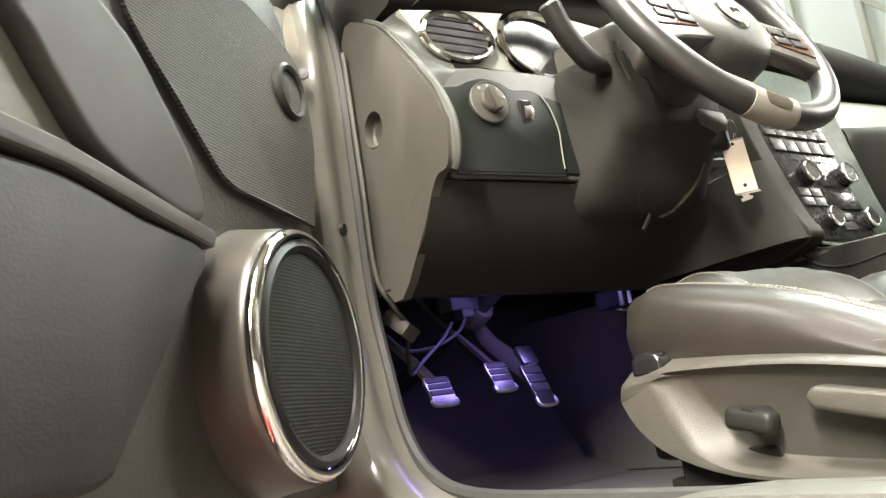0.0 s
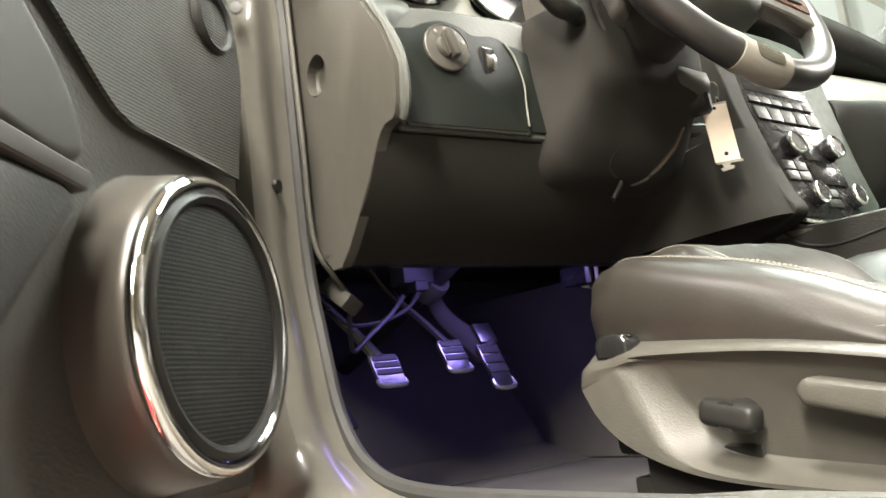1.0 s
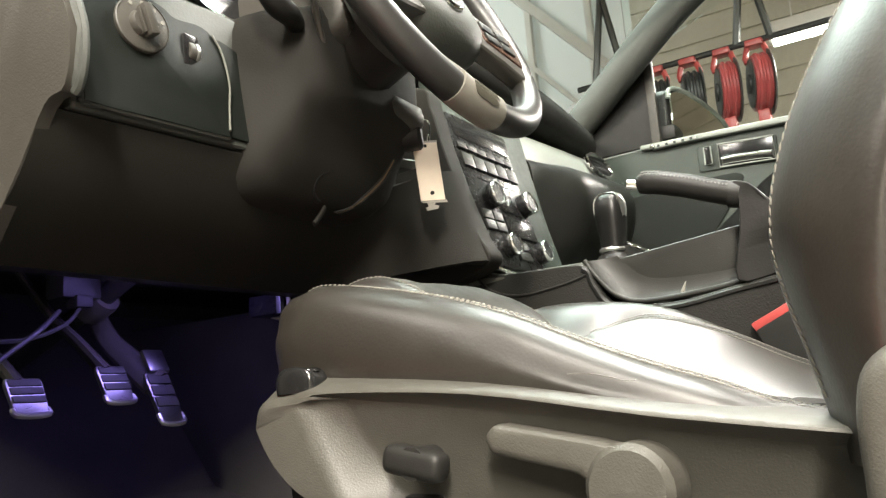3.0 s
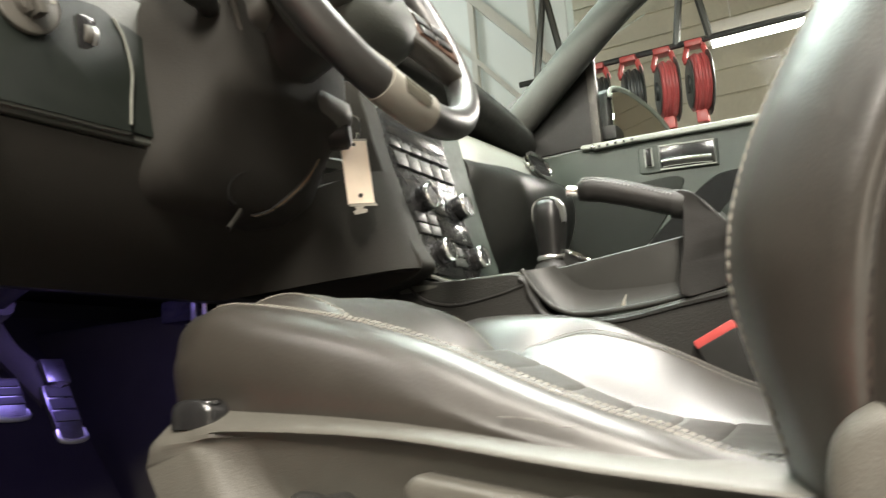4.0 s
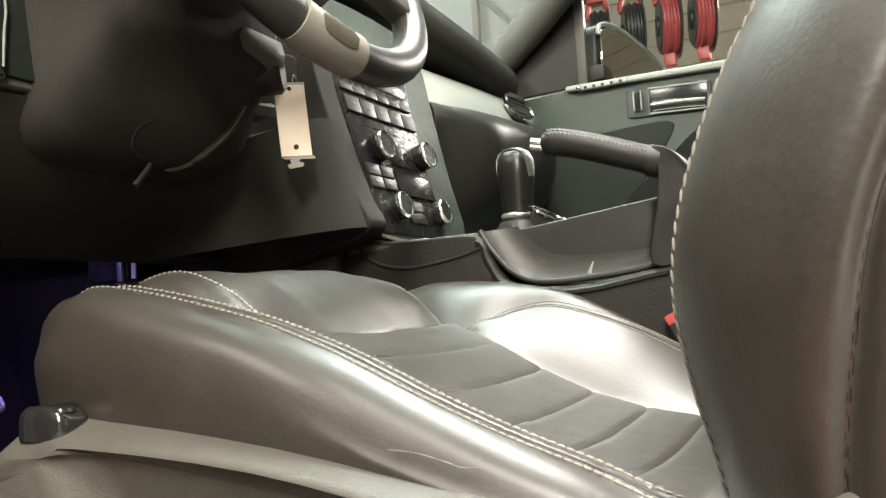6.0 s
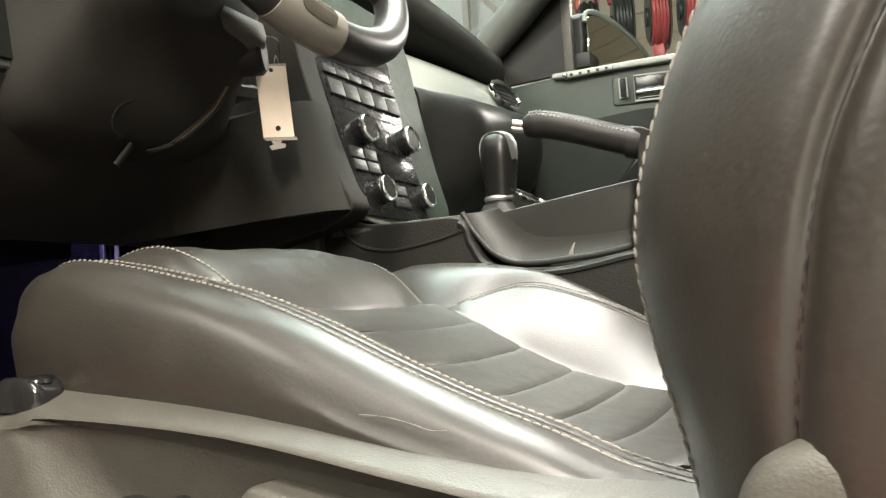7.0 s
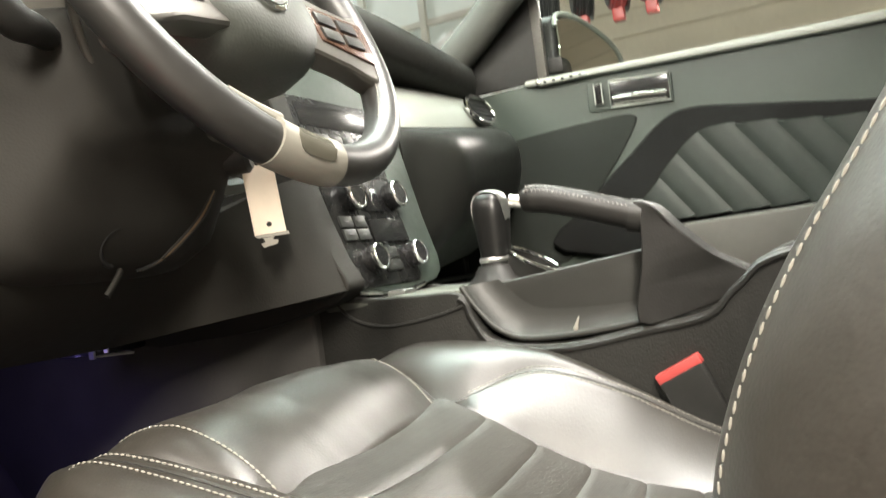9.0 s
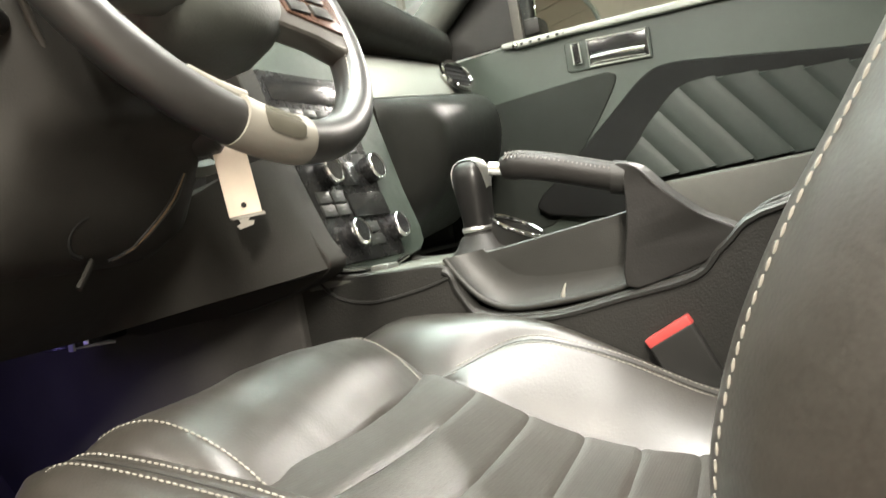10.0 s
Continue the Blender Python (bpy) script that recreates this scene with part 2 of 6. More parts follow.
def loft(rings, cap=True, closed=True):
    bm = bmesh.new()
    vs = [[bm.verts.new(p) for p in ring] for ring in rings]
    n = len(vs[0])
    for a, b in zip(vs, vs[1:]):
        for i in range(n if closed else n - 1):
            j = (i + 1) % n
            bm.faces.new((a[i], a[j], b[j], b[i]))
    if cap and closed:
        bm.faces.new(vs[0][::-1]), bm.faces.new(vs[-1])
    return bm


def tube(path, radius, n=8, closed=False, flat=1.0):
    """A round bar along a path; radius one number or a list."""
    path = [Vector(p) for p in path]
    rings, m = [], len(path)
    side = None
    for i, p in enumerate(path):
        d = (path[(i + 1) % m] - path[i - 1]) if closed else (path[min(i + 1, m - 1)] - path[max(i - 1, 0)])
        d.normalize()
        if side is None:
            side = d.orthogonal().normalized()
        side = (side - d * side.dot(d)).normalized()
        other = d.cross(side)
        r = radius[i] if isinstance(radius, (list, tuple)) else radius
        rings.append([p + side * r * math.cos(k * math.tau / n) + other * r * flat * math.sin(k * math.tau / n) for k in range(n)])
    if closed:
        rings.append(rings[0])
    return loft(rings, cap=not closed)


def lathe(profile, m=None, n=32, cap=True):
    """Turn a profile of (radius, height) round z, then place it by m."""
    rings = [[Vector((max(r, 1e-5) * math.cos(k * math.tau / n), max(r, 1e-5) * math.sin(k * math.tau / n), h)) for k in range(n)] for r, h in profile]
    return moved(loft(rings, cap), m or Matrix())


def facing(place, normal, up=(0, 0, 1)):
    """A pose whose z runs along normal and whose y is near up."""
    z = Vector(normal).normalized()
    x = Vector(up).cross(z).normalized()
    y = z.cross(x)
    m = Matrix((x, y, z)).transposed().to_4x4()
    return Matrix.Translation(place) @ m


def sheet(fn, nu, nv, thick=0.004):
    """A skin fn(u, v) for u, v in 0 to 1, given thickness downwards along its normal."""
    bm = bmesh.new()
    vs = [[bm.verts.new(fn(i / nu, j / nv)) for j in range(nv + 1)] for i in range(nu + 1)]
    for i in range(nu):
        for j in range(nv):
            bm.faces.new((vs[i][j], vs[i + 1][j], vs[i + 1][j + 1], vs[i][j + 1]))
    bmesh.ops.recalc_face_normals(bm, faces=bm.faces)
    if thick:
        bmesh.ops.solidify(bm, geom=bm.faces[:], thickness=thick)
    return bm


def stitches(path, length=0.006, gap=0.0025, r=0.0011, slant=0.0):
    """A row of raised stitches along a path."""
    pts = [Vector(p) for p in path]
    bm = bmesh.new()
    verts, faces = [], []
    run, along = 0.0, []
    for a, b in zip(pts, pts[1:]):
        along.append((run, a, b))
        run += (b - a).length
    s = 0.0

    def at(d):
        for k in range(len(along) - 1, -1, -1):
            if d >= along[k][0]:
                q, a, b = along[k]
                return a + (b - a) * min(1, (d - q) / max((b - a).length, 1e-9))
        return pts[0]

    while s + length < run:
        p, q = at(s), at(s + length)
        d = (q - p).normalized()
        x = d.cross(Vector((0.3, 0.5, 0.81))).normalized()
        y = d.cross(x)
        p, q = p - x * slant, q + x * slant
        mid = (p + q) / 2
        ring = [[bm.verts.new(c + (x * math.cos(k * math.tau / 5) + y * math.sin(k * math.tau / 5)) * rr) for k in range(5)] for c, rr in ((p, r * 0.5), (mid, r), (q, r * 0.5))]
        for u, v in zip(ring, ring[1:]):
            for k in range(5):
                bm.faces.new((u[k], u[(k + 1) % 5], v[(k + 1) % 5], v[k]))
        bm.faces.new(ring[0][::-1]), bm.faces.new(ring[-1])
        s += length + gap
    return bm


def lerp(table, t):
    """Linear look-up in a short table of (t, value)."""
    if t <= table[0][0]:
        return table[0][1]
    for (a, u), (b, v) in zip(table, table[1:]):
        if t <= b:
            return u + (v - u) * (t - a) / (b - a)
    return table[-1][1]


def smooth_table(table, steps=8):
    return [(p[0], p[1]) for p in spline([(a, b, 0) for a, b in table], steps)]

# ---- the workshop and the shell of the car ----
solid("ground", block((-14, -14, -0.2), (14, 14, 0.0), 0), CONCRETE, "stained grey concrete workshop floor", "floor", "structure")
planks = [block((7.02, -14, 0), (7.2, 1.95, 6.0), 0)]
for i in range(24):
    planks.append(block((7.0, -14, 0.02 + 0.25 * i), (7.03, 1.95, 0.25 + 0.25 * i), 0.004, 1))
solid("wall_east", join(*planks), WALLPAINT, "beige boarded workshop wall behind the cable reels", "wall", "structure")
solid("wall_west", block((-7.2, -14, 0), (-7.0, 14, 6.0), 0), WALLPAINT, "beige workshop wall", "wall", "structure")
solid("wall_south", block((-7, -14.2, 0), (7, -14.0, 6.0), 0), WALLPAINT, "beige workshop wall", "wall", "structure")
solid("wall_north", block((-7, 11.0, 0), (7, 11.2, 6.0), 0), WALLPAINT, "beige workshop wall", "wall", "structure")
ceiling_bits = [block((-7, -14, 6.0), (7.2, 14, 6.1), 0)]
for i in range(28):
    ceiling_bits.append(block((-7, -13.6 + i * 0.98, 5.8), (7.2, -13.52 + i * 0.98, 6.0), 0))
solid("ceiling", join(*ceiling_bits), WALLPAINT, "pale boarded workshop ceiling with joists", "ceiling", "structure")

# glazing and its posts seen through the windscreen
glaze = thing("window_1", "tall pale green glazing with white posts and diagonal braces", "window", (7.0, 6.0, 0), kind="structure")
part("glazing_sheet", block((7.05, 1.95, 0), (7.08, 11.0, 6.0), 0), SKYLIGHT, glaze, "pale green lit panes")
for i in range(13):
    y = 2.39 + 0.705 * i
    part("post", block((6.93, y - 0.035, 0), (7.0, y + 0.035, 6.0), 0.006), STEEL, glaze)
for y, z, r in ((4.0, 5.75, 0.07), (4.65, 5.75, 0.035), (7.5, 5.75, 0.07), (8.1, 5.75, 0.035)):
    part("brace", tube([(6.95, y, z), (6.95, y - 2.05, z - 2.3)], r, 4), STEEL, glaze)
for z in (1.6, 3.1):
    part("rail", block((6.96, 1.95, z), (7.02, 11.0, z + 0.07), 0.006), STEEL, glaze)

# floor pan and footwell
solid("floor", join(block((-0.74, -1.25, 0.27), (0.74, 0.50, 0.30), 0.004),
                    plate([(0.42, 0.27), (0.42, 0.302), (0.52, 0.33), (0.78, 0.66), (0.78, 0.60), (0.52, 0.27)], lambda a, b, c: Vector((-0.74 + c, a, b)), 1.48, 0.004)),
      CARPET, "dark grey footwell carpet of the car", "carpet", "structure")
solid("wall_firewall", block((-0.80, 0.76, 0.25), (0.80, 0.80, 1.0), 0.01), PLASTIC_DARK, "black bulkhead behind the footwell", "bulkhead", "structure")
solid("wall_rear", block((-0.78, -1.32, 0.2), (0.78, -1.25, 1.34), 0.02), HEADLINER, "dark rear end of the cabin", "bulkhead", "structure")
solid("wall_kick", block((-0.735, 0.24, 0.29), (-0.715, 0.76, 0.64), 0.004), PLASTIC_DARK, "black kick panel beside the pedals", "panel", "structure")

solid("wall_kick_passenger", block((0.715, 0.2, 0.29), (0.742, 0.78, 0.97), 0.004), PLASTIC_DARK, "black kick panel of the passenger's footwell", "panel", "structure")

# surround of the driver's door opening: hinge pillar, curve and sill in one sweep
frame_line = spline([(0, 0.255, 1.06), (0, 0.214, 0.92), (0, 0.207, 0.76), (0, 0.202, 0.60), (0, 0.182, 0.50), (0, 0.160, 0.425), (0, 0.115, 0.375), (0, 0.03, 0.352), (0, -0.15, 0.348), (0, -0.45, 0.350), (0, -0.95, 0.355)], 5)
frame_section = [(-0.722, 0.0), (-0.730, -0.003), (-0.744, -0.004), (-0.754, -0.012), (-0.764, -0.024), (-0.778, -0.031), (-0.793, -0.030), (-0.803, -0.018), (-0.812, 0.010), (-0.818, 0.08), (-0.722, 0.08)]


def swept(line, section):
    rings = []
    for i, p in enumerate(line):
        d = (line[min(i + 1, len(line) - 1)] - line[max(i - 1, 0)]).normalized()
        out = Vector((0, -d.z, d.y)) * -1
        if out.dot(p - Vector((0, -0.45, 0.75))) < 0:
            out = -out
        flat = max(0.0, min(1.0, (0.17 - p.y) / 0.13)) if p.z < 0.5 else 0.0
        rings.append([Vector((x, 0, 0)) + p + out * (o if o > 0 else o * (1 - flat) + (0.006 + 0.10 * max(0, -0.744 - x)) * flat) for x, o in section])
    return loft(rings)


solid("door_frame", swept(frame_line, frame_section), JAMB, "grey painted door frame and sill of the car", "door frame", "structure")
seal_line = [Vector((-0.724, 0, 0)) + p for p in frame_line]
solid("trim_door_seal", tube(seal_line, 0.0085, 8), RUBBER, "black rubber door seal round the opening", "door seal", "structure")
sill_trim = plate([(0.06, 0.338), (-0.19, 0.340), (-0.225, 0.347), (-0.26, 0.354), (-0.31, 0.3575), (-0.95, 0.359), (-0.95, 0.30), (0.06, 0.30)],
                  lambda a, b, c: Vector((-0.775 + c, a, b)), 0.075, 0.008, 3)
solid("trim_sill_plate", sill_trim, TRIM, "grey plastic sill plate along the door opening", "sill plate", "structure")
solid("wall_hinge_pillar", block((-0.88, 0.20, 0.30), (-0.79, 0.42, 0.98), 0.015, 3), JAMB, "grey painted hinge pillar of the car", "pillar", "structure")


def pillar(name, pts, r, label, flat=0.7):
    return solid(name, tube(spline(pts, 6), r, 16, flat=flat), PILLARCLOTH, label, "pillar", "structure")


pillar("trim_pillar_driver", [(-0.80, 0.30, 0.93), (-0.77, 0.12, 1.10), (-0.70, -0.15, 1.28), (-0.62, -0.40, 1.36)], 0.045, "dark windscreen pillar of the driver's side")
pillar("trim_pillar_passenger", [(0.745, 0.26, 0.99), (0.72, 0.12, 1.09), (0.665, -0.12, 1.255), (0.60, -0.38, 1.37)], 0.052, "dark trimmed windscreen pillar of the passenger side")
solid("ceiling_headliner", plate([(-0.60, 0), (0.60, 0), (0.62, 0.95), (-0.62, 0.95)], lambda a, b, c: Vector((a, -0.32 - b, 1.36 + c)), 0.03, 0.01), HEADLINER, "grey cloth headliner of the car", "headliner", "structure")
DOME = thing("dome_lamp", "clear lit lamp lens in a grey headliner console", "dome lamp", (-0.10, -0.36, 1.35))
part("bezel", block((-0.29, -0.46, 1.345), (0.09, -0.26, 1.362), 0.006, 3), HEADLINER, DOME)
part("lens", block((-0.27, -0.44, 1.340), (0.07, -0.28, 1.346), 0.002), TUBE, DOME, "glowing lens")
screen = sheet(lambda u, v: Vector((-0.72 + 1.44 * u, 0.62 - 0.98 * v - 0.10 * (2 * u - 1) ** 2, 0.985 + 0.37 * v)), 10, 6, 0.004)
ws = solid("window_windscreen", screen, GLASS, "clear laminated windscreen of the car", "windscreen", "structure")
ws.visible_shadow = False
# ---- driver's seat ----
SEAT = thing("driver_seat", "dark brown-grey leather sports seat with pale stitching and grey plastic base", "car seat", (-0.37, -0.30, 0.30))

RIDGE = smooth_table([(-0.06, 0.505), (-0.078, 0.526), (-0.095, 0.536), (-0.115, 0.537), (-0.15, 0.531), (-0.195, 0.5205), (-0.237, 0.509), (-0.287, 0.490), (-0.334, 0.468), (-0.38, 0.4485), (-0.42, 0.434), (-0.46, 0.418), (-0.53, 0.405), (-0.62, 0.40)][::-1], 5)
EDGE = smooth_table([(-0.06, 0.478), (-0.10, 0.474), (-0.145, 0.463), (-0.325, 0.429), (-0.475, 0.402), (-0.62, 0.39)][::-1], 4)
MIDDLE = smooth_table([(-0.10, 0.500), (-0.168, 0.5005), (-0.184, 0.4965), (-0.224, 0.478), (-0.262, 0.4565), (-0.307, 0.4355), (-0.355, 0.4210), (-0.41, 0.412), (-0.50, 0.404), (-0.62, 0.40)][::-1], 4)
SEAM = smooth_table([(-0.06, 0.47), (-0.12, 0.490), (-0.175, 0.496), (-0.217, 0.510), (-0.249, 0.514), (-0.289, 0.503), (-0.337, 0.483), (-0.414, 0.443), (-0.50, 0.418), (-0.62, 0.41)][::-1], 4)
SEAM_X = smooth_table([(-0.03, -0.205), (-0.15, -0.203), (-0.184, -0.189), (-0.208, -0.166), (-0.244, -0.147), (-0.307, -0.139), (-0.45, -0.136), (-0.62, -0.136)][::-1], 4)
OUTER = smooth_table([(-0.03, 0.49), (-0.046, 0.525), (-0.08, 0.541), (-0.118, 0.545), (-0.188, 0.539), (-0.253, 0.524), (-0.301, 0.501), (-0.346, 0.475), (-0.43, 0.435), (-0.62, 0.41)][::-1], 4)


def left_bolster():
    rings = []
    ys = [-0.0570, -0.0585, -0.062, -0.068, -0.076, -0.088, -0.104, -0.125, -0.15] + [-0.17 - 0.02 * i for i in range(21)]
    for k, y in enumerate(ys):
        f = (0.66, 0.80, 0.89, 0.945, 0.98)[k] if k < 5 else 1.0
        edge, mid = lerp(EDGE, y) - 0.02, lerp(MIDDLE, y) + 0.010
        top = max(lerp(RIDGE, y), 0.534 if y > -0.11 else 0)
        h = (top - edge) * f
        top = edge + h
        ins = (0.036, 0.029, 0.022, 0.0155, 0.0105, 0.006, 0.003, 0.001)[k] if k < 8 else 0.0
        inner = min(mid, top - 0.006)
        q = min(1.0, h / 0.062)
        creep = 0.0009 * noise.noise(Vector((3.0, 34 * y, 1.0)))
        rings.append(spline([(-0.584 + ins, y, edge), (-0.589 + ins, y, edge + 0.26 * h), (-0.5905 + ins + creep, y, edge + 0.48 * h), (-0.5872 + ins - creep, y, top - 0.027 * q), (-0.5805 + 0.8 * ins, y, top - 0.0130 * q), (-0.5690 + 0.6 * ins, y, top - 0.0036 * q), (-0.554, y, top - 0.0002), (-0.5505, y, top - 0.0012), (-0.547, y, top + 0.0002),
                             (-0.537, y, top - 0.0014), (-0.526, y, top - 0.005), (-0.508 - 0.5 * ins, y, inner - 0.002), (-0.500 - 0.5 * ins, y, inner - 0.03), (-0.55, y, edge - 0.03)], 4, closed=True))
    return loft(rings)


def right_bolster():
    rings = []
    ys = [-0.035, -0.042, -0.055, -0.075, -0.10, -0.13, -0.155] + [-0.18 - 0.0125 * i for i in range(34)]
    for y in ys:
        low, seam, out, sx = lerp(MIDDLE, y) - 0.0015, lerp(SEAM, y), lerp(OUTER, y), lerp(SEAM_X, y)
        ex = -0.206
        if y > -0.19:
            low, ex = seam - 0.02, sx - 0.012
        puff = 0.0016 + 0.0008 * noise.noise(Vector((8.0, 26 * y, 3.0)))
        rings.append(spline([(ex - 0.012, y, low - 0.03), (ex - 0.002, y, low - 0.004), (ex + 0.003, y, low + 0.002), (ex + 0.35 * (sx - ex), y, low + 0.35 * (seam - low) + puff), (ex + 0.75 * (sx - ex), y, low + 0.75 * (seam - low) + puff), (sx - 0.003, y, seam - 0.0015), (sx + 0.002, y, seam - 0.0012), (sx + 0.007, y, seam + 0.0025),
                             (sx + 0.5 * (-0.112 - sx), y, seam + 0.7 * (out - seam) + 0.004), (-0.112, y, out + 0.001), (-0.103, y, out - 0.012), (-0.100, y, out - 0.10), (-0.18, y, low - 0.08)], 4, closed=True))
    return loft(rings)


def pad_ring(u):
    swell = 1 - (2 * u - 1) ** 12
    rear = -0.212 + 0.045 * u
    ring = []
    for y0, z0 in ((-0.040, 0.44), (-0.036, 0.49), (-0.052, 0.527), (-0.085, 0.551), (-0.125, 0.556), (-0.165, 0.540), (-0.197, 0.512), (-0.208, 0.492), (-0.19, 0.45), (-0.1, 0.43)):
        x = -0.532 + 0.338 * u
        y = y0 + (rear + 0.205) * max(0, min(1, (-y0 - 0.05) / 0.15))
        crinkle = -0.006 + 0.0013 * noise.noise(Vector((14 * x + 30 * y, 9 * y - 22 * x, 2.0))) + 0.0006 * noise.noise(Vector((60 * x, 40 * y + 50 * x, 7.0)))
        ring.append((x, y, 0.49 + (z0 - 0.49) * (0.62 + 0.38 * swell) - 0.003 * math.sin(9 * u + 4 * y0) + crinkle))
    return spline(ring, 4, closed=True)


def front_pad():
    return loft([pad_ring(i / 48) for i in range(49)])


part("outer_bolster", left_bolster(), LEATHER, SEAT, smooth=60)
part("inner_bolster", right_bolster(), LEATHER, SEAT, smooth=60)
part("thigh_pad", front_pad(), LEATHER, SEAT, "smooth leather thigh pad", smooth=60)
for k in range(9):
    y0, y1 = (-0.160 if k == 0 else -0.2155 - 0.0466 * (k - 1)), -0.2155 - 0.0466 * k

    def pleat(u, v, y0=y0, y1=y1, k=k):
        y = y0 + (y1 - y0) * v
        w = min(1.0, max(0.0, (1 - u) / 0.06))
        soft = 0.0007 * noise.noise(Vector((22 * u + 5 * k, 40 * y, 4.0)))
        return Vector((-0.535 + 0.3315 * u, y - 0.017 * (1 - u) - 0.006 * math.sin(math.pi * u) * (1 - u) + 0.004 * (1 - w), lerp(MIDDLE, y) + 0.009 * (1 - u) ** 2 - 0.004 * math.sin(math.pi * u) + 0.0015 * (1 - abs(2 * v - 1) ** 10) - 0.0015 + soft))
    part("pleat", sheet(pleat, 22, 12, 0.012), LEATHER_IN, SEAT, smooth=60)
part("cushion_core", block((-0.57, -0.60, 0.36), (-0.13, -0.07, 0.392), 0.01), PLASTIC_DARK, SEAT)
crest = [(-0.552, y, max(lerp(RIDGE, y), 0.534 if y > -0.11 else 0) + 0.0004 - 0.035 * max(0, (y + 0.092) / 0.02) ** 2) for y in [-0.074 - 0.008 * i for i in range(52)]]
part("stitching", stitches([(x - 0.0062, y, z - 0.0006) for x, y, z in crest], 0.0040, 0.0008, 0.0008, 0.0004), THREAD, SEAT, "pale double stitching")
part("stitching", stitches([(x + 0.0105, y, z - 0.0002) for x, y, z in crest], 0.0040, 0.0008, 0.0008, 0.0004), THREAD, SEAT, "pale double stitching")
part("seam", tube([(x + 0.0015, y, z - 0.0010) for x, y, z in crest], 0.0005, 5), PLASTIC_DARK, SEAT, "dark seam between the stitching")
seam_r = [Vector((lerp(SEAM_X, y), y, lerp(SEAM, y) - 0.0008)) for y in [-0.186 - 0.008 * i for i in range(40)]]
part("seam", tube(seam_r, 0.0006, 5), PLASTIC_DARK, SEAT, "dark seam between the stitching")
part("stitching", stitches([p + Vector((-0.0045, 0, -0.0012)) for p in seam_r], 0.0040, 0.0008, 0.0006, 0.0003), THREAD, SEAT, "pale double stitching")
part("stitching", stitches([p + Vector((0.0060, 0.001, 0.0032)) for p in seam_r], 0.0040, 0.0008, 0.0006, 0.0003), THREAD, SEAT, "pale double stitching")
outer_r = [Vector((-0.108, y, lerp(OUTER, y) - 0.003)) for y in [-0.20 - 0.008 * i for i in range(28)]]
part("stitching", stitches(outer_r, 0.0036, 0.0014, 0.0005, 0.0002), THREAD, SEAT, "pale stitching")
pad_l = [p + Vector((0, 0, 0.0006)) for p in pad_ring(0.075)[11:29]]
part("stitching", stitches(pad_l, 0.0040, 0.0008, 0.0008, 0.0004), THREAD, SEAT, "pale stitching")
pad_r = [p + Vector((0, 0, 0.0006)) for p in pad_ring(0.925)[9:29]]
part("stitching", stitches(pad_r, 0.0040, 0.0008, 0.0007, 0.0004), THREAD, SEAT, "pale stitching")
tear = spline([(-0.5895, -0.335, 0.4455), (-0.590, -0.350, 0.4445), (-0.590, -0.365, 0.441), (-0.5890, -0.372, 0.4385), (-0.5880, -0.380, 0.4382)], 4)
part("tear", tube(tear, [0.0002 + 0.0003 * math.sin(i * 0.9) ** 2 for i in range(len(tear))], 6), DARKTHREAD, SEAT, "frayed tear in the leather")

# grey plastic base with its controls
RIM_OUT = [(-0.150, 0.4630), (-0.273, 0.4475), (-0.40, 0.4250), (-0.62, 0.387), (-0.62, 0.330), (-0.40, 0.330), (-0.30, 0.334), (-0.190, 0.346), (-0.125, 0.366), (-0.088, 0.390), (-0.068, 0.425), (-0.062, 0.448), (-0.074, 0.4630), (-0.108, 0.4680)]
RIM_TOP = [(-0.152, 0.4465), (-0.273, 0.4375), (-0.40, 0.4155), (-0.62, 0.380), (-0.62, 0.336), (-0.40, 0.338), (-0.30, 0.343), (-0.213, 0.351), (-0.166, 0.368), (-0.147, 0.392), (-0.129, 0.430), (-0.124, 0.438), (-0.128, 0.4410), (-0.138, 0.4430)]
RIM_LOW = [(-0.176, 0.4400), (-0.273, 0.4275), (-0.40, 0.4060), (-0.62, 0.374), (-0.62, 0.349), (-0.40, 0.350), (-0.30, 0.356), (-0.2255, 0.3645), (-0.194, 0.378), (-0.181, 0.402), (-0.168, 0.425), (-0.163, 0.436), (-0.164, 0.440), (-0.168, 0.4415)]
FRONT_LOW = [(-0.150, 0.4470), (-0.273, 0.4395), (-0.40, 0.4175), (-0.62, 0.382), (-0.62, 0.334), (-0.40, 0.334), (-0.30, 0.339), (-0.198, 0.349), (-0.132, 0.370), (-0.099, 0.394), (-0.080, 0.420), (-0.078, 0.428), (-0.088, 0.4380), (-0.112, 0.4410)]


